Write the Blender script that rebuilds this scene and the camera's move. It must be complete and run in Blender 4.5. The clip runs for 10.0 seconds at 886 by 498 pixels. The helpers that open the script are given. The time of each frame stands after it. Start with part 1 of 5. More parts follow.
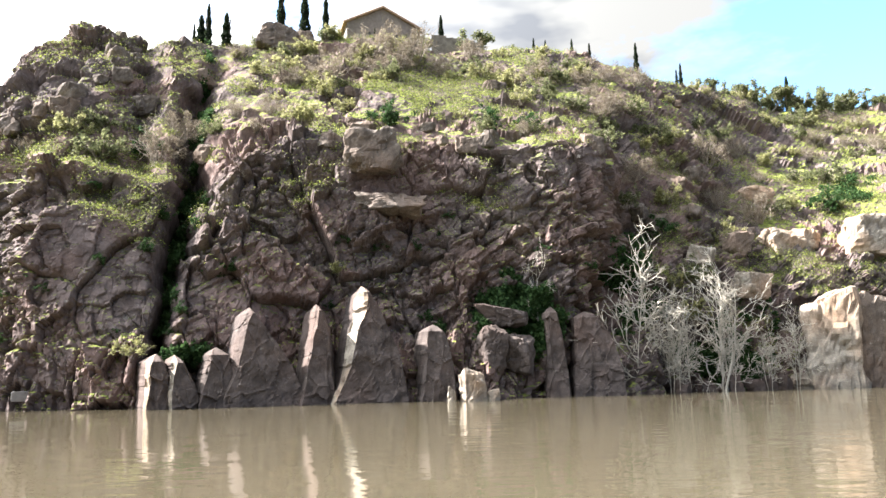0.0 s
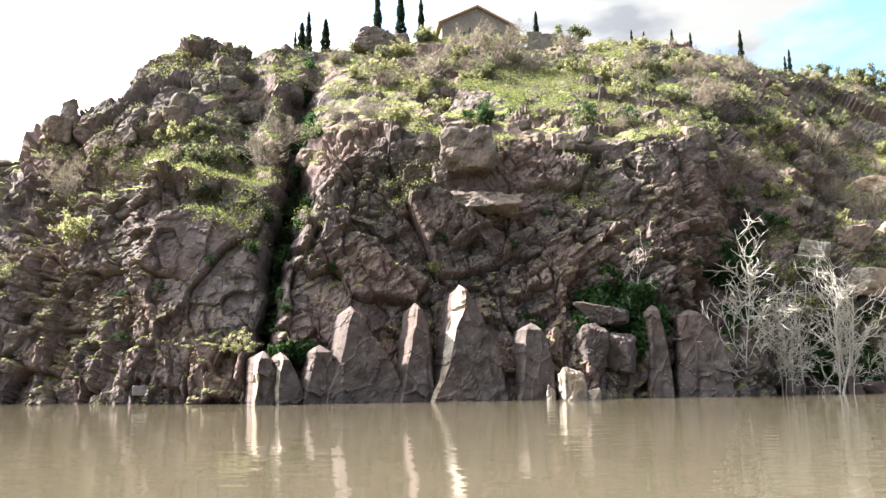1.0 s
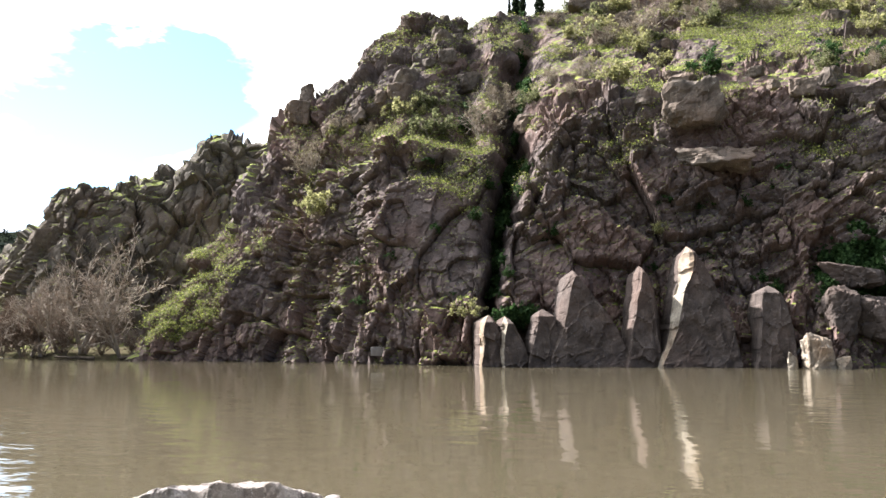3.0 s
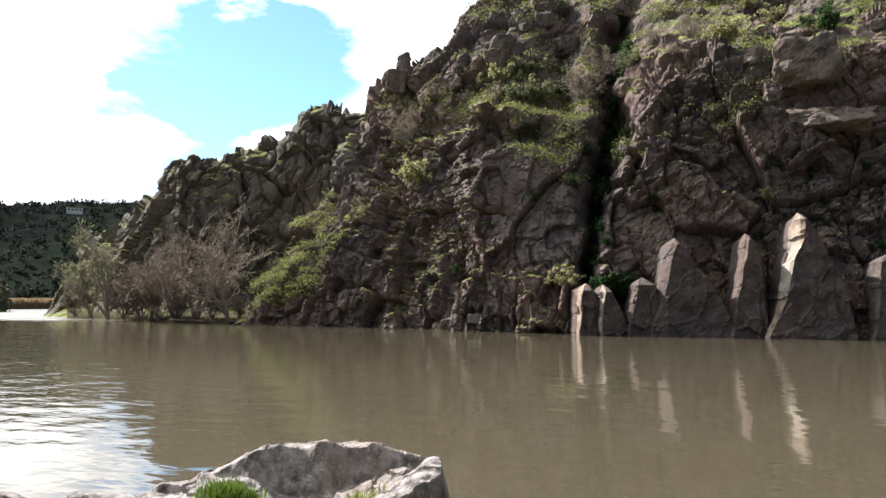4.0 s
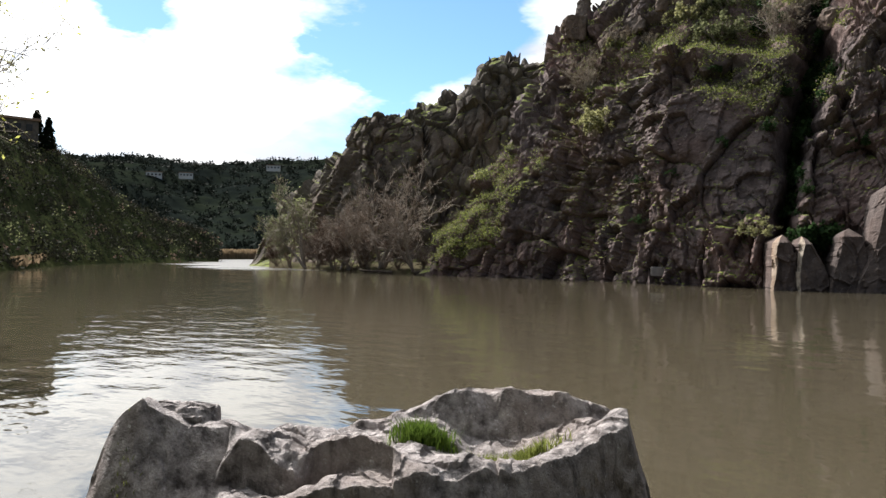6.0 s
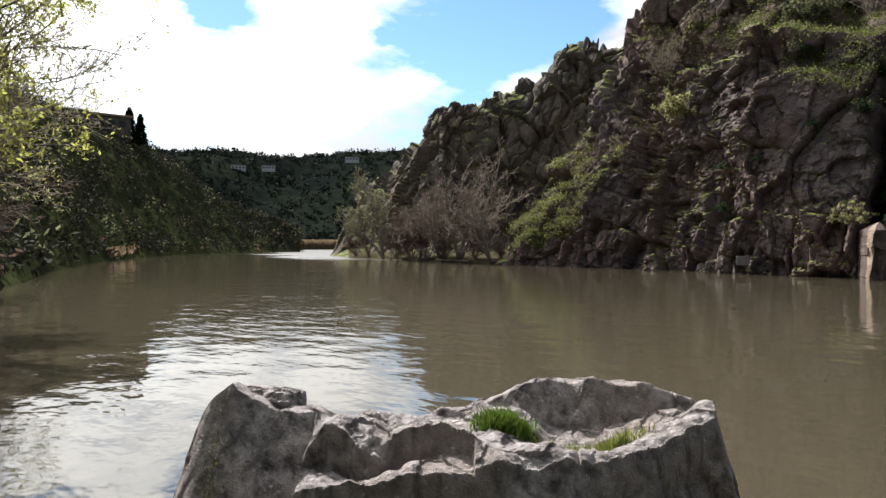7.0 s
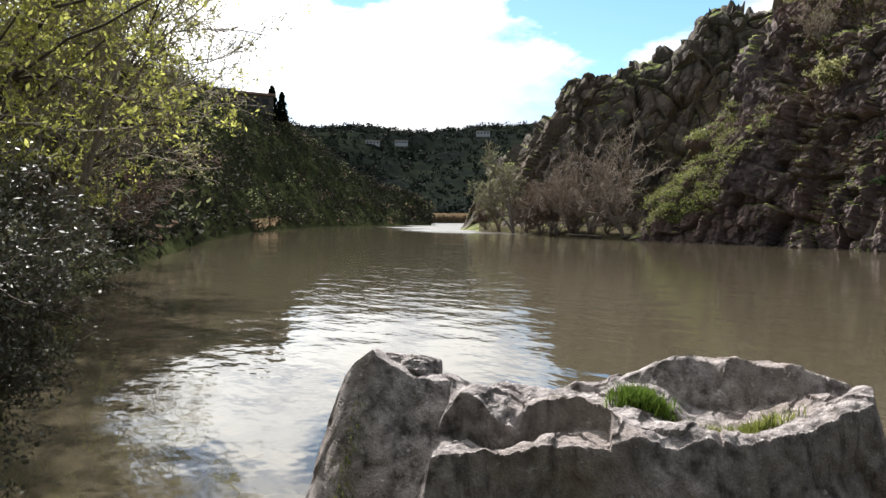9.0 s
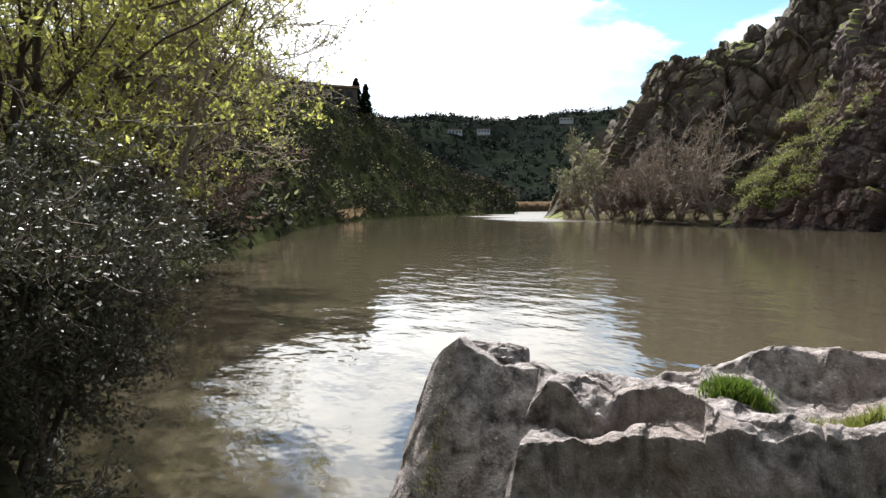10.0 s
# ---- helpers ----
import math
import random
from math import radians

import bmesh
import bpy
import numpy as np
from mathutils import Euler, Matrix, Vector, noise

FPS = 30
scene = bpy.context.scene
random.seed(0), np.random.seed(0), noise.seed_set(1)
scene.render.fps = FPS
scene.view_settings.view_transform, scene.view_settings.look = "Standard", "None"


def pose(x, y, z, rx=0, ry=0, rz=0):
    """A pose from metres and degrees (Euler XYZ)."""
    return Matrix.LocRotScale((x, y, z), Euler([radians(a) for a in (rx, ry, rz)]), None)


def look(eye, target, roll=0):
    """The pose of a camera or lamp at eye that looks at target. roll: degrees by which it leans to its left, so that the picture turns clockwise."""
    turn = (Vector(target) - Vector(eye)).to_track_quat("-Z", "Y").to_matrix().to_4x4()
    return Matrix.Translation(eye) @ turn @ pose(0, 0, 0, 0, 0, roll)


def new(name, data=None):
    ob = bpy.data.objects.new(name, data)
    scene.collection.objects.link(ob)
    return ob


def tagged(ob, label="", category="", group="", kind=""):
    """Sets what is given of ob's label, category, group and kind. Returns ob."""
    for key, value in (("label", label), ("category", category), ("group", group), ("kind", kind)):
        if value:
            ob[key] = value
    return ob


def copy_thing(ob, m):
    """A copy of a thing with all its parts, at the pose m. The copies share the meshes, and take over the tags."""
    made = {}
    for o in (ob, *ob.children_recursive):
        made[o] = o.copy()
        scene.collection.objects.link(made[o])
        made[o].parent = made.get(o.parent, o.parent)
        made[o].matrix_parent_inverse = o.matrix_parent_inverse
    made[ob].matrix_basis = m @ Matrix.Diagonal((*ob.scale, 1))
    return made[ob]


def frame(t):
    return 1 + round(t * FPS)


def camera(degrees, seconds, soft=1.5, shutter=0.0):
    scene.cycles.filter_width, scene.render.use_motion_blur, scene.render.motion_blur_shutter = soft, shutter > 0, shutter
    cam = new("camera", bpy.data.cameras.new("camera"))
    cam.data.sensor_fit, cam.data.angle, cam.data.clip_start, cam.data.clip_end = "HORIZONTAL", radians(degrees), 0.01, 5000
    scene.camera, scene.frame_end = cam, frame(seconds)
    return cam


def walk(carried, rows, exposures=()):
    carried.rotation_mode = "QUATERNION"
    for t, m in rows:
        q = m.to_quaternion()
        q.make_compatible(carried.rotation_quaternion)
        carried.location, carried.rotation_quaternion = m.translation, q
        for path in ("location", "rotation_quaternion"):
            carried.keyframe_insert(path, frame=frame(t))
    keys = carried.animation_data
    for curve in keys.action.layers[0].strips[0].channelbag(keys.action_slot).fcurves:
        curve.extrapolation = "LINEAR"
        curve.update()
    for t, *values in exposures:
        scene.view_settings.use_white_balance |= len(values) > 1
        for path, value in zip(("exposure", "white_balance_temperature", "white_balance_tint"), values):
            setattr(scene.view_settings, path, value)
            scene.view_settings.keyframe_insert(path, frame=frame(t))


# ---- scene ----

# ---------- camera ----------
EYE = 2.2
cam = camera(59.5, 10.0)
# seconds, bearing to the left of north, pitch, right side up
TURNS = [
    (0.0, 0.00, 9.00, -1.25), (0.5, 3.18, 9.12, -1.08), (1.0, 7.26, 9.01, -0.77), (1.5, 11.20, 8.69, -0.74),
    (2.0, 15.66, 8.12, -0.57), (2.5, 19.80, 7.45, -0.49), (4.0, 30.74, 4.15, 0.37), (4.5, 34.28, 2.93, 0.36),
    (5.0, 37.72, 1.81, 0.62), (5.5, 40.79, 1.02, 0.72), (7.0, 49.57, -0.32, 0.43), (7.5, 51.78, -0.79, 0.45),
    (8.0, 53.96, -1.22, 0.57), (8.5, 56.28, -1.82, 0.66), (9.0, 59.12, -2.34, 0.83), (9.5, 62.05, -2.73, 0.53),
    (10.0, 65.26, -3.20, 0.11),
]


def eye_at(t):
    # the hand sways slowly to the left and sinks a little
    s = (t - 7.0) * 0.0145
    return (-s * math.cos(radians(45)), -s * math.sin(radians(45)), EYE - (t - 7.0) * 0.005)


def turned(t, yaw, pitch, roll):
    a, b = radians(yaw), radians(pitch)
    e = Vector(eye_at(t))
    ahead = Vector((-math.sin(a) * math.cos(b), math.cos(a) * math.cos(b), math.sin(b)))
    return look(e, e + ahead, roll)


EXPOSURES = [(0.0, 2.8), (1.0, 2.85), (2.0, 2.8), (2.5, 2.55), (4.0, 1.5), (5.0, 1.18), (7.0, 0.97), (8.5, 1.05), (10.0, 1.25)]
walk(cam, [(t, turned(t, y, p, r)) for t, y, p, r in TURNS], EXPOSURES)

# ---------- sky and sun ----------
SUN_BEARING, SUN_HEIGHT = 80.5, 44.0
world = bpy.data.worlds.new("sky")
scene.world = world
world.use_nodes = True
wn, wl = world.node_tree.nodes, world.node_tree.links
wn.clear()
w_out = wn.new("ShaderNodeOutputWorld")
w_bg = wn.new("ShaderNodeBackground")
w_sky = wn.new("ShaderNodeTexSky")
w_sky.sky_type, w_sky.sun_disc = "NISHITA", False
w_sky.sun_elevation, w_sky.sun_rotation = radians(SUN_HEIGHT), radians(-SUN_BEARING)
w_sky.air_density, w_sky.dust_density, w_sky.ozone_density = 1.0, 0.2, 4.0
w_co = wn.new("ShaderNodeTexCoord")
w_map = wn.new("ShaderNodeMapping")
w_map.inputs["Scale"].default_value = (1.0, 1.0, 2.6)
w_map.inputs["Location"].default_value = (0.35, 0.1, 0.0)
w_no = wn.new("ShaderNodeTexNoise")
w_no.inputs["Scale"].default_value, w_no.inputs["Detail"].default_value = 2.3, 7.0
w_no.inputs["Roughness"].default_value = 0.60
w_ramp = wn.new("ShaderNodeValToRGB")
w_ramp.color_ramp.elements[0].position, w_ramp.color_ramp.elements[1].position = 0.40, 0.50
w_shade = wn.new("ShaderNodeTexNoise")
w_shade.inputs["Scale"].default_value, w_shade.inputs["Detail"].default_value = 5.0, 4.0
w_tone = wn.new("ShaderNodeValToRGB")
w_tone.color_ramp.elements[0].position, w_tone.color_ramp.elements[1].position = 0.41, 0.52
w_tone.color_ramp.elements[0].color = (0.55, 0.58, 0.64, 1)
w_tone.color_ramp.elements[1].color = (1.0, 1.0, 0.98, 1)
# clouds scatter forwards: bright round the sun, duller away from it
w_dot = wn.new("ShaderNodeVectorMath")
w_dot.operation = "DOT_PRODUCT"
w_dot.inputs[1].default_value = (-math.sin(radians(SUN_BEARING)) * math.cos(radians(SUN_HEIGHT)), math.cos(radians(SUN_BEARING)) * math.cos(radians(SUN_HEIGHT)), math.sin(radians(SUN_HEIGHT)))
w_clip = wn.new("ShaderNodeMath")
w_clip.operation = "MAXIMUM"
w_clip.inputs[1].default_value = 0.0
w_pow = wn.new("ShaderNodeMath")
w_pow.operation = "POWER"
w_pow.inputs[1].default_value = 4.0
w_glow = wn.new("ShaderNodeMath")
w_glow.operation = "MULTIPLY_ADD"
w_glow.inputs[1].default_value, w_glow.inputs[2].default_value = 40.0, 2.2
w_cloud = wn.new("ShaderNodeVectorMath")
w_cloud.operation = "SCALE"
w_mix = wn.new("ShaderNodeMixRGB")
wl.new(w_co.outputs["Generated"], w_map.inputs["Vector"])
wl.new(w_map.outputs["Vector"], w_no.inputs["Vector"])
wl.new(w_map.outputs["Vector"], w_shade.inputs["Vector"])
# blue gaps between the clouds: bearing, rise, width, depth
cover = w_no.outputs["Fac"]
for g_bear, g_rise, g_wide, g_deep in ((41, 16, 0.10, 0.13), (47.5, 13, 0.11, 0.16), (53, 16, 0.08, 0.15), (66, 16.5, 0.09, 0.14), (60, 21, 0.10, 0.14), (-31, 17, 0.20, 0.22), (14, 34, 0.30, 0.12)):
    gd = wn.new("ShaderNodeVectorMath")
    gd.operation = "DISTANCE"
    gd.inputs[1].default_value = (-math.sin(radians(g_bear)) * math.cos(radians(g_rise)), math.cos(radians(g_bear)) * math.cos(radians(g_rise)), math.sin(radians(g_rise)))
    wl.new(w_co.outputs["Generated"], gd.inputs[0])
    gr = wn.new("ShaderNodeMapRange")
    gr.interpolation_type = "SMOOTHSTEP"
    gr.inputs["From Min"].default_value, gr.inputs["From Max"].default_value = 0.0, g_wide
    gr.inputs["To Min"].default_value, gr.inputs["To Max"].default_value = g_deep, 0.0
    wl.new(gd.outputs["Value"], gr.inputs["Value"])
    gs = wn.new("ShaderNodeMath")
    gs.operation = "SUBTRACT"
    wl.new(cover, gs.inputs[0])
    wl.new(gr.outputs["Result"], gs.inputs[1])
    cover = gs.outputs["Value"]
wl.new(cover, w_ramp.inputs["Fac"])
wl.new(w_shade.outputs["Fac"], w_tone.inputs["Fac"])
wl.new(w_ramp.outputs["Color"], w_mix.inputs["Fac"])
w_deep = wn.new("ShaderNodeMixRGB")
w_deep.blend_type = "MULTIPLY"
w_deep.inputs["Fac"].default_value = 1.0
w_deep.inputs["Color2"].default_value = (1.20, 1.40, 1.45, 1)
wl.new(w_sky.outputs["Color"], w_deep.inputs["Color1"])
wl.new(w_deep.outputs["Color"], w_mix.inputs["Color1"])
wl.new(w_co.outputs["Generated"], w_dot.inputs[0])
wl.new(w_dot.outputs["Value"], w_clip.inputs[0])
wl.new(w_clip.outputs["Value"], w_pow.inputs[0])
wl.new(w_pow.outputs["Value"], w_glow.inputs[0])
wl.new(w_tone.outputs["Color"], w_cloud.inputs[0])
wl.new(w_glow.outputs["Value"], w_cloud.inputs["Scale"])
wl.new(w_cloud.outputs["Vector"], w_mix.inputs["Color2"])
wl.new(w_mix.outputs["Color"], w_bg.inputs["Color"])
w_bg.inputs["Strength"].default_value = 0.060
wl.new(w_bg.outputs["Background"], w_out.inputs["Surface"])

sun = new("sun", bpy.data.lights.new("sun", "SUN"))
sun.data.energy, sun.data.angle, sun.data.color = 5.0, radians(0.6), (1.0, 0.96, 0.93)
a, b = radians(SUN_BEARING), radians(SUN_HEIGHT)
SUN_DIR = Vector((-math.sin(a) * math.cos(b), math.cos(a) * math.cos(b), math.sin(b)))
sun.matrix_world = look(SUN_DIR * 300, (0, 0, 0))


# ---------- materials ----------
def material(name, rough=0.8, spec=0.3):
    m = bpy.data.materials.new(name)
    m.use_nodes = True
    n, l = m.node_tree.nodes, m.node_tree.links
    p = n["Principled BSDF"]
    p.inputs["Roughness"].default_value = rough
    p.inputs["Specular IOR Level"].default_value = spec
    return m, n, l, p


def noise_node(n, l, scale, detail=5.0, rough=0.55, vector=None, stretch=None):
    t = n.new("ShaderNodeTexNoise")
    t.inputs["Scale"].default_value, t.inputs["Detail"].default_value, t.inputs["Roughness"].default_value = scale, detail, rough
    if vector is None:
        co = n.new("ShaderNodeNewGeometry").outputs["Position"]
    else:
        co = vector
    if stretch:
        mp = n.new("ShaderNodeMapping")
        mp.inputs["Scale"].default_value = stretch
        l.new(co, mp.inputs["Vector"])
        co = mp.outputs["Vector"]
    l.new(co, t.inputs["Vector"])
    return t.outputs["Fac"]


def ramp(n, l, fac, *stops):
    r = n.new("ShaderNodeValToRGB")
    e = r.color_ramp.elements
    while len(e) < len(stops):
        e.new(0.5)
    for k, (at, col) in enumerate(stops):
        e[k].position = at
        e[k].color = (*col, 1) if len(col) == 3 else col
    l.new(fac, r.inputs["Fac"])
    return r.outputs["Color"]


def mix(n, l, fac, c1, c2, mode="MIX"):
    m = n.new("ShaderNodeMixRGB")
    m.blend_type = mode
    for sock, v in (("Fac", fac), ("Color1", c1), ("Color2", c2)):
        if isinstance(v, (int, float)):
            m.inputs[sock].default_value = v
        elif isinstance(v, tuple):
            m.inputs[sock].default_value = (*v, 1)
        else:
            l.new(v, m.inputs[sock])
    return m.outputs["Color"]


def math_node(n, l, op, x, y):
    m = n.new("ShaderNodeMath")
    m.operation = op
    for k, v in enumerate((x, y)):
        if isinstance(v, (int, float)):
            m.inputs[k].default_value = v
        else:
            l.new(v, m.inputs[k])
    return m.outputs["Value"]


def bump(n, l, p, height, dist, strength=1.0, under=None):
    bnode = n.new("ShaderNodeBump")
    bnode.inputs["Distance"].default_value, bnode.inputs["Strength"].default_value = dist, strength
    l.new(height, bnode.inputs["Height"])
    if under is not None:
        l.new(under, bnode.inputs["Normal"])
    l.new(bnode.outputs["Normal"], p.inputs["Normal"])
    return bnode.outputs["Normal"]


W1, W0 = (1, 1, 1), (0, 0, 0)


def rock_material(name, c_dark, c_mid, c_warm, c_pale, size=1.0, green=0.0, gloss=0.06, rough=0.9):
    """Weathered gneiss: patches, dark run-off streaks, pale lichen, rust; herbs on the flat ledges if green is set."""
    m, n, l, p = material(name, rough, gloss)
    big = noise_node(n, l, 0.10 / size, 4)
    midn = noise_node(n, l, 0.7 / size, 7, 0.62)
    fine = noise_node(n, l, 5.0 / size, 6, 0.65)
    streak = noise_node(n, l, 0.55 / size, 5, 0.6, stretch=(1.6, 1.6, 0.22))
    lich = noise_node(n, l, 1.6 / size, 8, 0.7)
    col = mix(n, l, ramp(n, l, midn, (0.34, W0), (0.66, W1)), c_dark, c_mid)
    col = mix(n, l, ramp(n, l, big, (0.45, W0), (0.62, W1)), col, mix(n, l, 0.6, col, c_warm))
    col = mix(n, l, ramp(n, l, streak, (0.56, W0), (0.70, W1)), col, mix(n, l, 0.7, col, tuple(v * 0.45 for v in c_dark)))
    col = mix(n, l, ramp(n, l, lich, (0.60, W0), (0.68, (0.75, 0.75, 0.75))), col, c_pale)
    col = mix(n, l, 0.55, col, ramp(n, l, fine, (0.25, (0.45, 0.45, 0.45)), (0.75, (1.35, 1.35, 1.35))), "MULTIPLY")
    if green:
        geo = n.new("ShaderNodeNewGeometry")
        sep = n.new("ShaderNodeSeparateXYZ")
        l.new(geo.outputs["Normal"], sep.inputs["Vector"])
        patch = noise_node(n, l, 0.22, 6, 0.6)
        want = math_node(n, l, "ADD", math_node(n, l, "MULTIPLY", sep.outputs["Z"], 1.2), math_node(n, l, "MULTIPLY", patch, 1.0))
        mask = ramp(n, l, math_node(n, l, "MULTIPLY", want, 0.5), (green * 0.5, W0), (green * 0.5 + 0.03, W1))
        gn = noise_node(n, l, 1.3, 6, 0.65)
        grass = ramp(n, l, gn, (0.30, (0.05, 0.05, 0.025)), (0.42, (0.085, 0.095, 0.03)), (0.52, (0.15, 0.175, 0.045)), (0.64, (0.21, 0.24, 0.055)), (0.78, (0.16, 0.13, 0.075)))
        col = mix(n, l, mask, col, grass)
    l.new(col, p.inputs["Base Color"])
    hb = mix(n, l, 0.4, midn, fine)
    bump(n, l, p, hb, 0.28 * size if size > 0.2 else 0.05, 0.85 if size > 0.2 else 1.0)
    return m


M_CLIFF = rock_material("cliff_rock", (0.074, 0.058, 0.054), (0.164, 0.131, 0.124), (0.19, 0.124, 0.107), (0.30, 0.280, 0.258), 1.0, 1.37)
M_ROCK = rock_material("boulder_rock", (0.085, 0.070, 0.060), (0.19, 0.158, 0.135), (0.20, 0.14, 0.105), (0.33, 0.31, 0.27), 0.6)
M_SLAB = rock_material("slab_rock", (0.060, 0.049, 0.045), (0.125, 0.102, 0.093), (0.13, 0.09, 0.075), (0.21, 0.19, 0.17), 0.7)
# pale stone that also carries the sunlight of slab edges and sunlit blocks
M_PALE_SUNLIT = rock_material("pale_sunlit_rock", (0.17, 0.145, 0.12), (0.36, 0.32, 0.265), (0.37, 0.23, 0.14), (0.50, 0.46, 0.40), 0.7)
M_NEAR = rock_material("near_granite", (0.080, 0.068, 0.064), (0.53, 0.475, 0.455), (0.34, 0.28, 0.25), (0.74, 0.71, 0.68), 0.055, gloss=0.15, rough=0.7)
M_FARCLIFF = rock_material("far_cliff_rock", (0.075, 0.065, 0.055), (0.14, 0.12, 0.10), (0.15, 0.11, 0.085), (0.20, 0.18, 0.15), 1.6, 1.42)


def ground_material(name, stops, scale, rough=0.95):
    m, n, l, p = material(name, rough, 0.0)
    a1 = noise_node(n, l, scale, 8, 0.65)
    a2 = noise_node(n, l, scale * 6, 5, 0.6)
    f = math_node(n, l, "ADD", math_node(n, l, "MULTIPLY", a1, 0.72), math_node(n, l, "MULTIPLY", a2, 0.28))
    l.new(ramp(n, l, f, *stops), p.inputs["Base Color"])
    bump(n, l, p, a2, min(0.3, 0.025 / scale), 0.9)
    return m


# backlit left slope: its shade side is put into this dark ground colour
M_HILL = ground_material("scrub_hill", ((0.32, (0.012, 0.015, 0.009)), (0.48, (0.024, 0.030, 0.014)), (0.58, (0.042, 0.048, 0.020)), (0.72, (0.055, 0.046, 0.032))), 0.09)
# far hill in shade: the shade is darkened into this ground colour
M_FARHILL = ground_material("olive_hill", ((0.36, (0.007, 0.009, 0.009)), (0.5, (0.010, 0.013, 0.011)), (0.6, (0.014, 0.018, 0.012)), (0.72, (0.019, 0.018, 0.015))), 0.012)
M_BANK = ground_material("river_bank_earth", ((0.35, (0.03, 0.028, 0.018)), (0.5, (0.065, 0.055, 0.036)), (0.65, (0.055, 0.065, 0.025))), 0.6)


def leaf_material(name, c1, c2, rough=0.7, spec=0.06, through_light=0.35):
    m, n, l, p = material(name, rough, spec)
    geo = n.new("ShaderNodeNewGeometry")
    col = ramp(n, l, geo.outputs["Random Per Island"], (0.0, c1), (1.0, c2))
    l.new(col, p.inputs["Base Color"])
    tr = n.new("ShaderNodeBsdfTranslucent")
    l.new(col, tr.inputs["Color"])
    mx = n.new("ShaderNodeMixShader")
    mx.inputs["Fac"].default_value = through_light
    l.new(p.outputs["BSDF"], mx.inputs[1])
    l.new(tr.outputs["BSDF"], mx.inputs[2])
    l.new(mx.outputs["Shader"], n["Material Output"].inputs["Surface"])
    return m


M_HERB = leaf_material("spring_herbs", (0.085, 0.10, 0.030), (0.30, 0.335, 0.085))
M_SHRUB = leaf_material("grey_green_shrub", (0.07, 0.08, 0.038), (0.19, 0.20, 0.10), through_light=0.5)
M_DRY = leaf_material("dry_twiggy_shrub", (0.11, 0.09, 0.065), (0.24, 0.20, 0.15))
M_IVY = leaf_material("dark_green_ivy", (0.018, 0.040, 0.014), (0.055, 0.10, 0.034))
M_YELLOW = leaf_material("fresh_yellow_leaves", (0.32, 0.34, 0.08), (0.60, 0.60, 0.17), 0.6, 0.1, 0.55)
M_OLIVE = leaf_material("olive_leaves", (0.15, 0.155, 0.07), (0.36, 0.345, 0.16), 0.6, 0.1, 0.5)
M_GLOSSY = leaf_material("glossy_dark_leaves", (0.03, 0.034, 0.020), (0.09, 0.09, 0.052), 0.48, 0.30, 0.2)
M_CYPRESS = leaf_material("cypress_green", (0.010, 0.017, 0.010), (0.03, 0.042, 0.022))
# scrub on the backlit slope, leaf colour darkened for the shade
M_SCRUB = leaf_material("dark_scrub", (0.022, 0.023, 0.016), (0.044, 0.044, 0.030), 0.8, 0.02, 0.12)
# woods of the shaded far hill, with that shade in the leaf colour
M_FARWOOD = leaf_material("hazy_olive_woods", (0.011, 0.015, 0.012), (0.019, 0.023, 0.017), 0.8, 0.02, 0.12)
M_REED = leaf_material("dry_reeds", (0.16, 0.12, 0.07), (0.30, 0.22, 0.14))
M_REDTWIG = leaf_material("reddish_twigs", (0.085, 0.058, 0.044), (0.165, 0.118, 0.088))


def bark_material(name, c1, c2):
    m, n, l, p = material(name, 0.85, 0.08)
    f = noise_node(n, l, 6, 6, 0.6, stretch=(1, 1, 0.25))
    l.new(ramp(n, l, f, (0.3, c1), (0.7, c2)), p.inputs["Base Color"])
    bump(n, l, p, f, 0.02, 0.8)
    return m


M_WHITEBARK = bark_material("pale_bark", (0.30, 0.27, 0.225), (0.55, 0.51, 0.44))
M_GREYBARK = bark_material("grey_bark", (0.17, 0.145, 0.12), (0.35, 0.30, 0.25))
M_DARKBARK = bark_material("dark_bark", (0.05, 0.04, 0.032), (0.13, 0.105, 0.085))


def plain(name, c, rough=0.8, vary=0.25, scale=2.0):
    m, n, l, p = material(name, rough, 0.3)
    f = noise_node(n, l, scale, 6, 0.6)
    l.new(ramp(n, l, f, (0.3, tuple(v * (1 - vary) for v in c)), (0.7, tuple(min(1, v * (1 + vary)) for v in c))), p.inputs["Base Color"])
    bump(n, l, p, f, 0.02, 0.4)
    return m


M_STUCCO = plain("weathered_stucco", (0.20, 0.165, 0.145))
M_TILE = plain("clay_roof_tiles", (0.30, 0.20, 0.14), 0.85, 0.35, 4)
M_GLASSDARK = plain("dark_window", (0.03, 0.035, 0.04), 0.15, 0.1)
M_WHITEWASH = plain("white_wall", (0.60, 0.60, 0.58), 0.7, 0.05)
M_STONEWALL = plain("stone_wall", (0.12, 0.105, 0.09), 0.9, 0.4, 1.2)
M_SIGN = plain("pale_painted_plaque", (0.20, 0.185, 0.175), 0.7, 0.2, 3)

# murky river water: silt colour below a reflecting, rippled skin
M_WATER, n, l, p = material("silty_river_water", 0.04, 0.5)
p.inputs["IOR"].default_value = 1.33
silt = noise_node(n, l, 0.05, 4)
l.new(ramp(n, l, silt, (0.35, (0.058, 0.049, 0.032)), (0.65, (0.069, 0.059, 0.039))), p.inputs["Base Color"])
rip1 = noise_node(n, l, 1.1, 3, 0.5, stretch=(0.75, 1.25, 1))
rip2 = noise_node(n, l, 0.28, 2, 0.5)
gust = ramp(n, l, noise_node(n, l, 0.035, 2), (0.40, (0.25, 0.25, 0.25)), (0.62, W1))
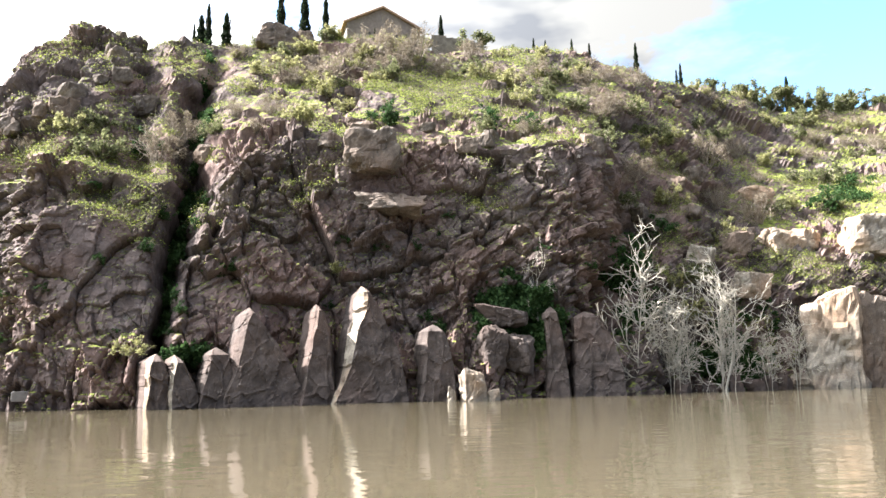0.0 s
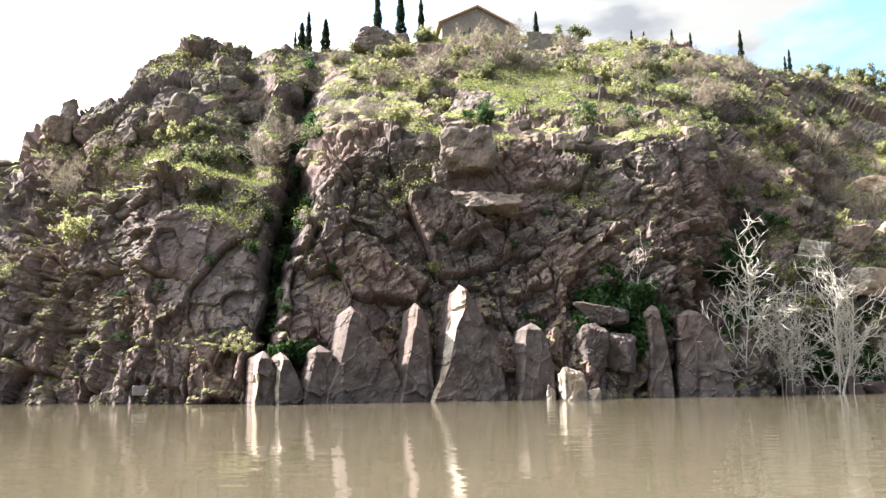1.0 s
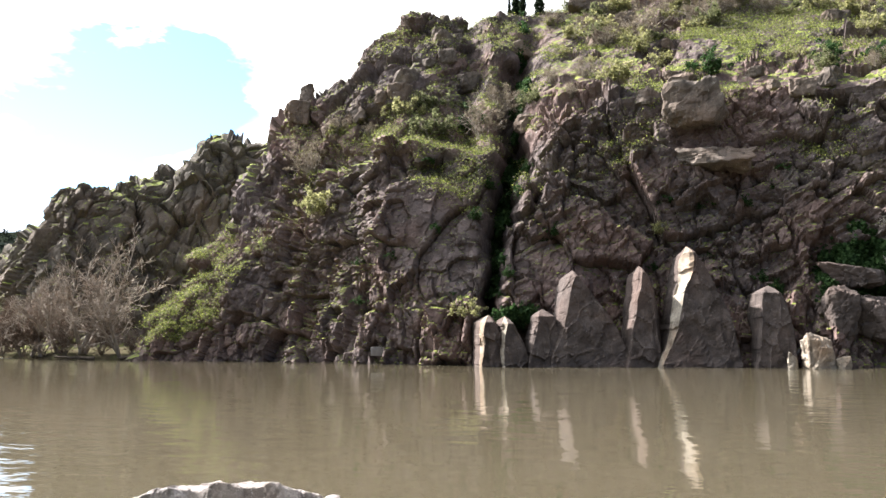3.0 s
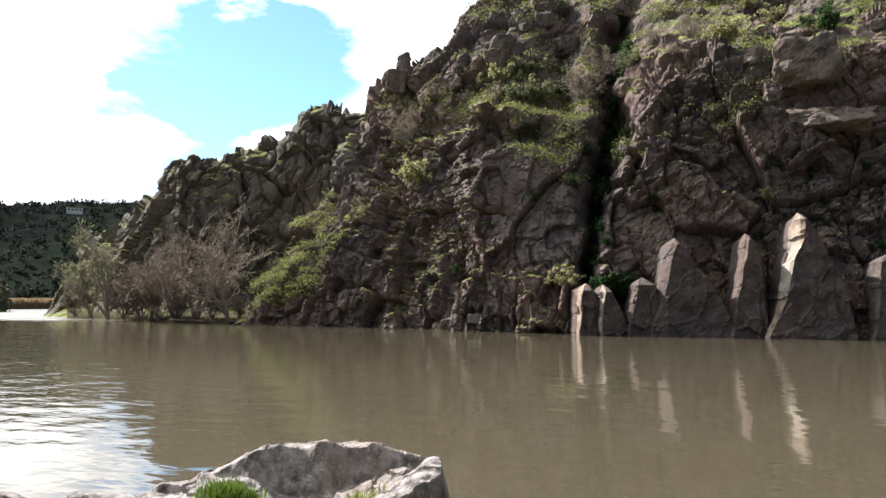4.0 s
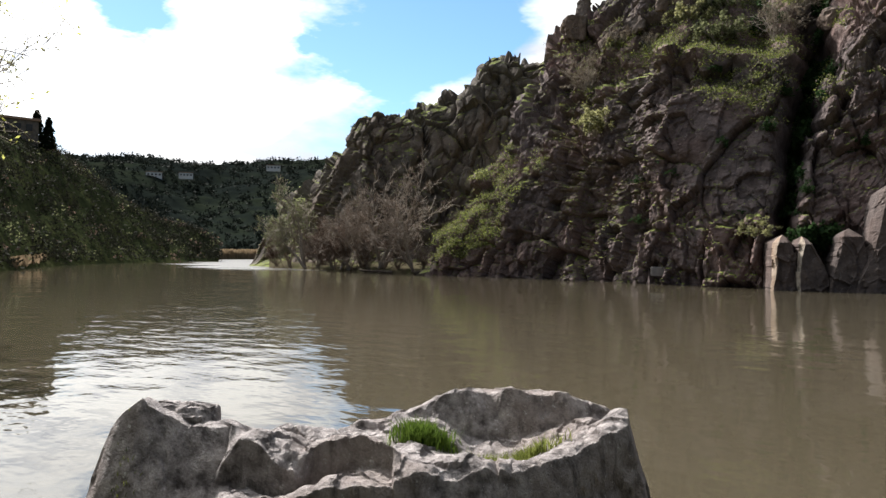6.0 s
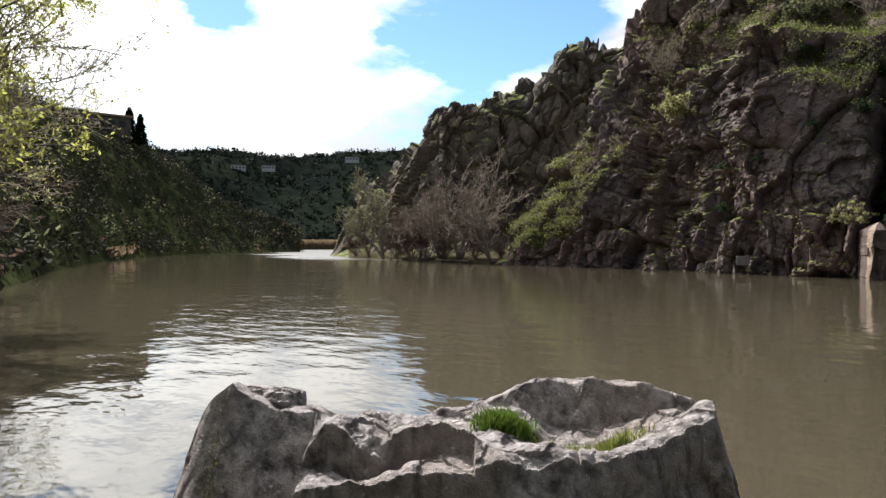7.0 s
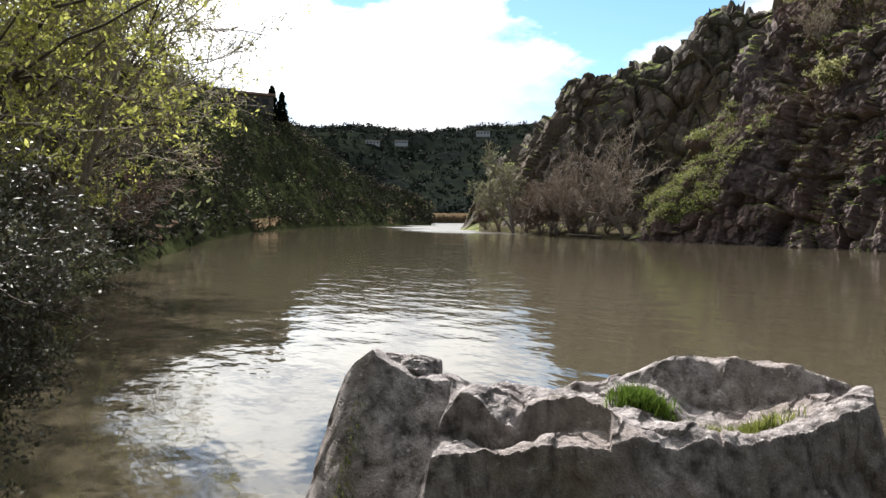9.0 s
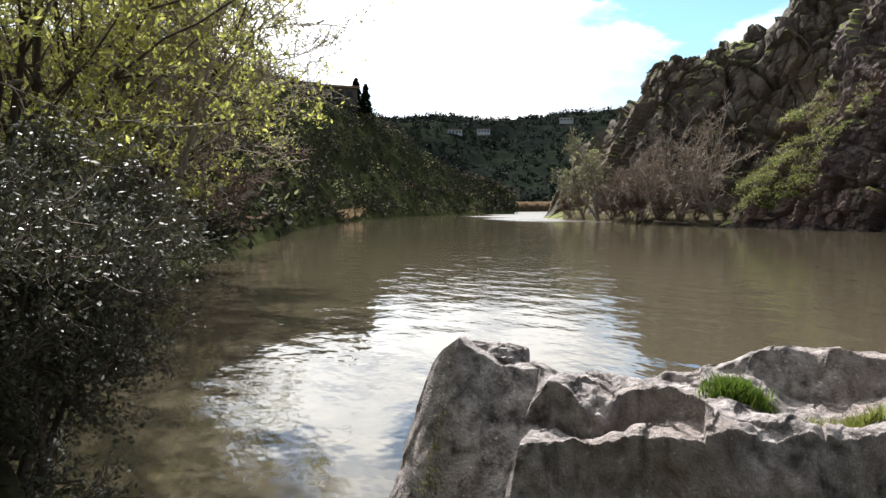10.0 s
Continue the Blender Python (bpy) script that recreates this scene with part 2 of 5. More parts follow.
hgt = math_node(n, l, "ADD", math_node(n, l, "MULTIPLY", math_node(n, l, "MULTIPLY", rip1, gust), 0.5), math_node(n, l, "MULTIPLY", rip2, 0.6))
# the shallow reach round the bend is ruffled
w_geo = n.new("ShaderNodeNewGeometry")
w_along = n.new("ShaderNodeVectorMath")
w_along.operation = "DOT_PRODUCT"
w_along.inputs[1].default_value = (-0.883, 0.469, 0)
l.new(w_geo.outputs["Position"], w_along.inputs[0])
ruffle = ramp(n, l, math_node(n, l, "MULTIPLY", math_node(n, l, "ADD", w_along.outputs["Value"], math_node(n, l, "MULTIPLY", noise_node(n, l, 0.05, 3), 70.0)), 0.004), (0.55, W0), (0.62, W1))
w_across = n.new("ShaderNodeVectorMath")
w_across.operation = "DOT_PRODUCT"
w_across.inputs[1].default_value = (0.469, 0.883, 0)
l.new(w_geo.outputs["Position"], w_across.inputs[0])
reach = math_node(n, l, "ADD", w_across.outputs["Value"], math_node(n, l, "MULTIPLY", noise_node(n, l, 0.06, 3), 24.0))
ruffle = math_node(n, l, "MULTIPLY", ruffle, ramp(n, l, math_node(n, l, "ADD", math_node(n, l, "MULTIPLY", reach, 0.02), 0.5), (0.70, W0), (0.80, W1)))
rip3 = noise_node(n, l, 0.9, 2, 0.5)
hgt = math_node(n, l, "ADD", hgt, math_node(n, l, "MULTIPLY", math_node(n, l, "MULTIPLY", rip3, ruffle), 2.5))
bump(n, l, p, hgt, 0.10, 0.6)
l.new(math_node(n, l, "ADD", math_node(n, l, "MULTIPLY", ruffle, 0.30), 0.04), p.inputs["Roughness"])


# ---------- mesh helpers ----------
def mesh_object(name, verts, faces, mats, smooth=False, parent=None, label="", slots=None):
    me = bpy.data.meshes.new(name)
    verts, faces = np.asarray(verts, np.float32), np.asarray(faces, np.int32)
    k = faces.shape[1]
    me.vertices.add(len(verts))
    me.vertices.foreach_set("co", verts.ravel())
    me.loops.add(faces.size)
    me.loops.foreach_set("vertex_index", faces.ravel())
    me.polygons.add(len(faces))
    me.polygons.foreach_set("loop_start", np.arange(0, faces.size, k, dtype=np.int32))
    me.polygons.foreach_set("loop_total", np.full(len(faces), k, np.int32))
    for m in (mats if isinstance(mats, (list, tuple)) else [mats]):
        me.materials.append(m)
    if slots is not None:
        me.polygons.foreach_set("material_index", np.asarray(slots, np.int32))
    me.polygons.foreach_set("use_smooth", np.full(len(faces), bool(smooth)))
    me.update(calc_edges=True)
    me.validate()
    ob = new(name, me)
    if parent is not None:
        ob.parent = parent
    if label:
        ob["label"] = label
    return ob


def part(name, bm, mat, parent, label=""):
    me = bpy.data.meshes.new(name)
    bm.to_mesh(me)
    bm.free()
    me.materials.append(mat)
    ob = new(name, me)
    ob.parent = parent
    if label:
        ob["label"] = label
    return ob


def at(bearing, dist, z=0.0):
    q = radians(bearing)
    return Vector((-dist * math.sin(q), dist * math.cos(q), z))


def up(dist, rise):
    return EYE + dist * math.tan(radians(rise))


def grid_faces(nu, nv):
    i = np.arange(nu - 1)[:, None] * nv + np.arange(nv - 1)[None, :]
    return np.stack([i, i + nv, i + nv + 1, i + 1], -1).reshape(-1, 4)


def hash3(c, seed):
    h = (c[..., 0] * 73856093) ^ (c[..., 1] * 19349663) ^ (c[..., 2] * 83492791) ^ (seed * 2654435761)
    h = (h ^ (h >> 13)) * 1274126177
    h = h & 0x7FFFFFFF
    h = (h ^ (h >> 15)) * 739982445 & 0x7FFFFFFF
    return h


def rnd(c, seed):
    return (hash3(c, seed) % 100003) / 100003.0


def blocks(p, size, seed, tilt=0.5, square=False):
    """Fractured rock: each cell of a jittered lattice is a block with its own height and tilted face; returns height and nearness to a joint."""
    q = p / np.array(size)
    base = np.floor(q).astype(np.int64)
    f1 = np.full(len(p), 9.0)
    f2 = np.full(len(p), 9.0)
    hh = np.zeros(len(p))
    for dx in (-1, 0, 1):
        for dy in (-1, 0, 1):
            for dz in (-1, 0, 1):
                c = base + np.array((dx, dy, dz))
                ctr = c + np.stack([rnd(c, seed + k) for k in (1, 2, 3)], -1)
                d = q - ctr
                r = d * d
                r = np.sqrt((r * r).sum(1)) if square else r.sum(1)
                g = np.stack([rnd(c, seed + k) - 0.5 for k in (5, 6, 7)], -1)
                h = rnd(c, seed + 4) - 0.5 + tilt * 2 * (d * g).sum(1)
                near = r < f1
                f2 = np.where(near, f1, np.minimum(f2, r))
                hh = np.where(near, h, hh)
                f1 = np.where(near, r, f1)
    joint = np.sqrt(f2) - np.sqrt(f1)
    return hh, joint


def vnoise(p, scale, seed=0):
    """Smooth value noise, -1 to 1."""
    q = p * scale
    b0 = np.floor(q).astype(np.int64)
    f = q - b0
    f = f * f * (3 - 2 * f)
    out = np.zeros(len(p))
    for dx in (0, 1):
        for dy in (0, 1):
            for dz in (0, 1):
                w = (f[:, 0] if dx else 1 - f[:, 0]) * (f[:, 1] if dy else 1 - f[:, 1]) * (f[:, 2] if dz else 1 - f[:, 2])
                out += w * rnd(b0 + np.array((dx, dy, dz)), seed + 11)
    return out * 2 - 1


def fbm(p, scale, octaves=4, seed=0):
    o = np.zeros(len(p))
    for k in range(octaves):
        o += vnoise(p, scale * 2 ** k, seed + 31 * k) * 0.5 ** k
    return o


def sheet_normals(g):
    du = np.gradient(g, axis=0)
    dv = np.gradient(g, axis=1)
    nn = np.cross(dv, du)
    return nn / np.maximum(1e-9, np.linalg.norm(nn, axis=-1, keepdims=True))


def smooth_interp(x, xs, ys):
    """Monotone-ish smooth curve through stations."""
    xs, ys = np.array(xs, float), np.array(ys, float)
    m = np.gradient(ys, xs)
    k = np.clip(np.searchsorted(xs, x) - 1, 0, len(xs) - 2)
    h = xs[k + 1] - xs[k]
    t = np.clip((x - xs[k]) / h, 0, 1)
    return ((2 * t**3 - 3 * t**2 + 1) * ys[k] + (t**3 - 2 * t**2 + t) * h * m[k] * 0.7 + (-2 * t**3 + 3 * t**2) * ys[k + 1] + (t**3 - t**2) * h * m[k + 1] * 0.7)


# ---------- water ----------
def water_sheet():
    xs = np.concatenate([[-4000, -1500, -600], np.linspace(-300, 200, 40), [600, 1500, 4000]])
    ys = np.concatenate([[-4000, -1000, -200], np.linspace(-60, 250, 30), [600, 1500, 4000]])
    v = np.array([(x, y, 0.0) for x in xs for y in ys])
    ob = mesh_object("water", v, grid_faces(len(xs), len(ys)), M_WATER, True)
    return tagged(ob, "wide olive-brown silty river with gentle ripples", "river", kind="structure")


water_sheet()

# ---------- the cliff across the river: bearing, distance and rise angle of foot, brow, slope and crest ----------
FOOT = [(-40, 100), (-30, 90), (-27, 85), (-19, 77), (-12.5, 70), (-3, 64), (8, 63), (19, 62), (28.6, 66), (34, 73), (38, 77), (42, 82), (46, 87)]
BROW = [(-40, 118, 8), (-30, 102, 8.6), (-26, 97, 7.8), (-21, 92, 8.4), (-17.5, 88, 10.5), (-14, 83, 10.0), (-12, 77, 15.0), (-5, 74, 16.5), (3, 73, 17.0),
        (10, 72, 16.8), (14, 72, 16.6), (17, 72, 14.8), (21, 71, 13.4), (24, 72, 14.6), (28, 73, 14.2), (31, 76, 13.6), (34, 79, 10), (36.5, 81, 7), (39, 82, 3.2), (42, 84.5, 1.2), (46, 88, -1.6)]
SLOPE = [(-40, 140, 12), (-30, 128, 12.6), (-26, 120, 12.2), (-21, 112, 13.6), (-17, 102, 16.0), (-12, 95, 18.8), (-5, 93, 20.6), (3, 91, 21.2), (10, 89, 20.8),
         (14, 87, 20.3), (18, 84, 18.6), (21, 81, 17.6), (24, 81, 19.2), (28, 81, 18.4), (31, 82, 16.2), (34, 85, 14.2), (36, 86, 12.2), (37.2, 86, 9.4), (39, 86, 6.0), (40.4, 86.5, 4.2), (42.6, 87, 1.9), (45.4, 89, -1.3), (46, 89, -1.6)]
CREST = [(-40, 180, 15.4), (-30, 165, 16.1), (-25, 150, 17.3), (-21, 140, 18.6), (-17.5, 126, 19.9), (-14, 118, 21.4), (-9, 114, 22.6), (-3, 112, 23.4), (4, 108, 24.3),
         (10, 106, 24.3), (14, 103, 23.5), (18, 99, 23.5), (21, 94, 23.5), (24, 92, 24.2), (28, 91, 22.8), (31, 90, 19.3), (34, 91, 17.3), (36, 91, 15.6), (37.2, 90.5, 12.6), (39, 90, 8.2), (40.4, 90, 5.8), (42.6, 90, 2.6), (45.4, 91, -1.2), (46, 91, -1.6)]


def column(table, yaw):
    bs = [r[0] for r in table]
    return [smooth_interp(yaw, bs, [r[k] for r in table]) for k in range(1, len(table[0]))]


def profile_sheet(yaw, knots, counts):
    """knots: (dist, z) arrays per bearing; straight runs between them, rounded at the knots."""
    rs, zs = [], []
    for k in range(len(knots) - 1):
        tt = np.linspace(0, 1, counts[k], endpoint=(k == len(knots) - 2))
        (r0, z0), (r1, z1) = knots[k], knots[k + 1]
        rs.append(r0[:, None] * (1 - tt) + r1[:, None] * tt)
        zs.append(z0[:, None] * (1 - tt) + z1[:, None] * tt)
    r, z = np.concatenate(rs, 1), np.concatenate(zs, 1)
    for _ in range(10):
        for arr in (r, z):
            arr[:, 1:-1] = (arr[:, :-2] + 2 * arr[:, 1:-1] + arr[:, 2:]) / 4
    q = np.radians(yaw)[:, None]
    return np.stack([-r * np.sin(q), r * np.cos(q), z], -1), r, z


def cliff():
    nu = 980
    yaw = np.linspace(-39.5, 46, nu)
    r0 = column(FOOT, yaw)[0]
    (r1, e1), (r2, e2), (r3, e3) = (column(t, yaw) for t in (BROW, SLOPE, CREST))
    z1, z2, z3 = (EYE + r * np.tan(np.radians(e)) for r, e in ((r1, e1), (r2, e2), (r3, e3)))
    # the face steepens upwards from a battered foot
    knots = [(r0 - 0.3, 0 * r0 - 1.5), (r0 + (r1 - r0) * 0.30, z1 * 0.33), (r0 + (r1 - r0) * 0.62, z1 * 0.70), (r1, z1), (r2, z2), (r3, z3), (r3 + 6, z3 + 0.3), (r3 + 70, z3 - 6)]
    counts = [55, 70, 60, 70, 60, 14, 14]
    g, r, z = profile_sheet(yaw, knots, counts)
    nv = g.shape[1]
    Y = np.repeat(yaw[:, None], nv, 1)
    out = sheet_normals(g)
    flat = g.reshape(-1, 3)
    # cleft between the two masses: leans to the left going down
    line = np.interp(z, [-2, 5, 12, 20, 28, 40], [21.6, 20.2, 19.0, 18.3, 18.2, 16.5])
    line = line + (0.5 * vnoise(flat, 0.25, 61) + 0.35 * vnoise(flat, 0.7, 62)).reshape(z.shape)
    wid = np.interp(z, [-2, 8, 18, 30, 42], [0.35, 0.6, 1.0, 1.1, 0.9]) * (1 + 0.35 * vnoise(flat, 0.3, 63)).reshape(z.shape)
    cut = np.exp(-(((Y - line) / wid) ** 2)) * np.interp(z, [0, 4, 20, 30, 42], [2.5, 6.0, 10.0, 6.0, 1.0])
    ledge_z = np.interp(Y, [19, 22, 26, 30, 34], [19.3, 20.3, 21.4, 20.3, 19.5])
    cut = cut + np.clip((z - ledge_z) / 0.9, 0, 1) * np.clip((Y - 20) / 1.5, 0, 1) * np.clip((35 - Y) / 3, 0, 1) * 3.0
    # recess at the right of the buttress, where the ivy grows
    line2 = np.interp(z, [0, 6, 15, 22], [-10, -11.5, -14, -16])
    cut = cut + np.exp(-(((Y - line2) / 1.8) ** 2)) * np.interp(z, [0, 6, 16, 24], [0.5, 3.0, 4.0, 0.0])
    cut = cut + np.exp(-(((Y + 5.5) / 3.0) ** 2)) * np.interp(z, [0, 5, 9, 14], [0.0, 1.6, 0.8, 0.0])
    warp = np.stack([fbm(flat, 0.15, 3, s) for s in (1, 2, 3)], -1) * 0.32
    Yf, zf = Y.reshape(-1), z.reshape(-1)
    # the beds rise to the right in the right-hand mass and lie almost level in the left-hand one
    split = np.clip((Yf - line.reshape(-1)) / 0.5, 0, 1)
    dip = np.radians(-27 + 33 * split + 5 * vnoise(flat, 0.05, 91))
    c, s = np.cos(dip), np.sin(dip)
    moved = flat + warp
    lean = np.stack([c * moved[:, 0] - s * moved[:, 2], moved[:, 1], s * moved[:, 0] + c * moved[:, 2]], -1)
    b1, j1 = blocks(lean, (6.0, 6.5, 7.5), 101, 0.5, True)
    b2, j2 = blocks(lean, (2.4, 2.7, 3.0), 202, 0.5, True)
    bs, js = blocks(lean, (4.2, 3.6, 0.75), 252, 0.30, True)
    bc, jc = blocks(moved, (1.7, 2.2, 6.0), 272, 0.5, True)
    b3, j3 = blocks(lean, (1.0, 1.05, 0.9), 303, 0.6, True)
    b4, j4 = blocks(lean + warp * 0.3, (0.42, 0.45, 0.36), 404, 0.6, True)
    big = fbm(flat, 0.06, 3, 9)
    steep = 1 - np.clip((out[..., 2].reshape(-1) - 0.50) / 0.25, 0, 1)
    craggy = np.clip((Yf - 20) / 2, 0, 1) * np.clip((r - r1[:, None]).reshape(-1) - 2.5, 0, 2) / 2
    patchy = np.clip(fbm(flat, 0.20, 4, 77) * 2.2 - 0.05, 0, 0.8)
    rocky = np.clip(np.maximum(np.maximum(steep, craggy), patchy), 0.05, 1)
    mood = fbm(flat, 0.09, 3, 55)
    # thin beds in the middle of the right-hand mass, pillars near the water, a few massive plain faces
    bedded = np.clip(mood * 1.3 + 0.45 - 0.35 * split + 0.7 * (1 - split) * np.exp(-(((zf - 14) / 6) ** 2)), 0.1, 1)
    pillars = np.clip((11 - zf) / 4 + mood, 0.05, 1)
    plain_face = 1 - 0.65 * np.exp(-(((Yf - 25) / 3.2) ** 2 + ((zf - 14) / 4.0) ** 2)) - 0.5 * np.clip(fbm(flat, 0.13, 2, 155) - 0.15, 0, 0.8)

    def crack(j, w):
        return np.exp(-((j / w) ** 2))

    disp = big * 0.9 + rocky * (b1 * 2.1 - 0.35 * crack(j1, 0.03) + plain_face * (b2 * 1.35 - 0.16 * crack(j2, 0.04) + bedded * (bs * 1.0 - 0.10 * crack(js, 0.08))
                                + pillars * (bc * 1.0 - 0.22 * crack(jc, 0.05)) + b3 * 0.40 - 0.04 * crack(j3, 0.08) + b4 * 0.15) - 0.55)
    disp = disp + (1 - rocky) * (0.20 * fbm(flat, 0.9, 3, 88) + 0.15 * b3)
    disp = disp.reshape(g.shape[:2])
    fade = np.clip((46 - Y) / 3, 0, 1)
    away = np.stack([-np.sin(np.radians(Y)), np.cos(np.radians(Y)), 0 * Y], -1)
    g = g + out * (disp * fade * np.clip((z + 1.6) / 1.5, 0.25, 1))[..., None] + away * cut[..., None]
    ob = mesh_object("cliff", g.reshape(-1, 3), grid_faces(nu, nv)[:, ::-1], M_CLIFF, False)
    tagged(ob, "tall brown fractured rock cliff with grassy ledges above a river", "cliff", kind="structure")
    return g, sheet_normals(g), out[..., 2]


CLIFF, CLIFF_N, CLIFF_SLOPE = cliff()


# ---------- the next cliff up the river ----------
def far_cliff():
    nu = 300
    yaw = np.linspace(30, 59, nu)
    r0 = np.interp(yaw, [30, 44, 50, 54, 57, 59], [112, 108, 104, 116, 127, 140])
    e3 = smooth_interp(yaw, [30, 34, 36, 38, 40, 41, 42.3, 44, 46, 49, 50.6, 52, 54, 56, 58, 59], [16, 15.8, 15.3, 14.6, 14.9, 14.6, 12.2, 11.2, 11.0, 10.6, 9.8, 7.6, 5.0, 2.2, -0.9, -1.2])
    r3 = r0 + 26
    z3 = EYE + r3 * np.tan(np.radians(e3))
    knots = [(r0, 0 * r0 - 1.5), (r0 + 8, z3 * 0.10), (r0 + 16, z3 * 0.55), (r0 + 22, z3 * 0.9), (r3, z3), (r3 + 40, z3 - 3)]
    g, r, z = profile_sheet(yaw, knots, [20, 60, 50, 25, 14])
    nv = g.shape[1]
    flat = g.reshape(-1, 3)
    out = sheet_normals(g)
    warp = np.stack([fbm(flat, 0.1, 3, s) for s in (4, 5, 6)], -1) * 1.5
    b1, j1 = blocks(flat + warp, (6, 6, 20), 111, 0.4)
    b2, j2 = blocks(flat + warp, (2.6, 2.6, 6.5), 222, 0.6)
    b3, j3 = blocks(flat + warp, (1.2, 1.2, 1.6), 333, 0.6)
    b0, j0 = blocks(flat + warp, (13, 13, 60), 99, 0.35)
    d = b0 * 4.5 + b1 * 2.0 + b2 * 1.0 + b3 * 0.35 - 0.8 * np.exp(-(j1 / 0.08) ** 2) - 0.4 * np.exp(-(j2 / 0.1) ** 2)
    g = g + out * (d.reshape(g.shape[:2]) * np.clip(z / 4, 0.1, 1) * np.clip((59 - yaw) / 4, 0.1, 1)[:, None])[..., None]
    ob = mesh_object("far_cliff", g.reshape(-1, 3), grid_faces(nu, nv)[:, ::-1], M_FARCLIFF, False)
    tagged(ob, "dark shaded rock cliff farther up the river", "cliff", kind="structure")


far_cliff()


# ---------- hills ----------
def hill(name, yaws, dists, rises, depth, label, mat, seed, rough_amp, nv=60, foot=0.0, nu=240, bulge=0.55):
    yaw = np.linspace(yaws[0], yaws[-1], nu)
    d0 = smooth_interp(yaw, yaws, dists)
    dd = smooth_interp(yaw, yaws, depth)
    rise = smooth_interp(yaw, yaws, rises)
    r3 = d0 + dd
    z3 = EYE + r3 * np.tan(np.radians(rise))
    knots = [(d0, 0 * d0 - 1.0 + foot), (d0 + dd * 0.4, z3 * bulge * 0.62), (d0 + dd * 0.75, z3 * (bulge + 0.25)), (r3, z3), (r3 + dd * 0.6, z3 * 0.8)]
    g, r, z = profile_sheet(yaw, knots, [nv, nv, nv, nv // 2])
    flat = g.reshape(-1, 3)
    sc = 6.0 / np.mean(dd)
    d = fbm(flat, sc, 5, seed).reshape(g.shape[:2]) * rough_amp
    g = g + np.array((0, 0, 1.0)) * (d * np.clip(z / (rough_amp * 3 + 1), 0, 1))[..., None]
    ob = mesh_object(name, g.reshape(-1, 3), grid_faces(nu, g.shape[1])[:, ::-1], mat, True)
    tagged(ob, label, "hill", kind="structure")
    return g


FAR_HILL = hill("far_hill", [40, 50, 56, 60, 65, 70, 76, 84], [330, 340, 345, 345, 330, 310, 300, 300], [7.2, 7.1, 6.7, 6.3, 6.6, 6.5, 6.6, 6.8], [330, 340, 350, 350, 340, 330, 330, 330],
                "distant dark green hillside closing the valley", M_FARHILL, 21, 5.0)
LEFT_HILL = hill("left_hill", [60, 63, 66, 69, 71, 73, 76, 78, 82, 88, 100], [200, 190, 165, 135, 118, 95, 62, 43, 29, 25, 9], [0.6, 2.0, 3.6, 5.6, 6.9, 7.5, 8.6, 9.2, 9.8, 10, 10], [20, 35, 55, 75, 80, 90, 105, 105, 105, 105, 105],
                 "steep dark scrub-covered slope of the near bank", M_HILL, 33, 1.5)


# ---------- the near rock ----------
ROCK_YAW = radians(48)
R_E = np.array((math.cos(ROCK_YAW), math.sin(ROCK_YAW), 0))
R_F = np.array((-math.sin(ROCK_YAW), math.cos(ROCK_YAW), 0))


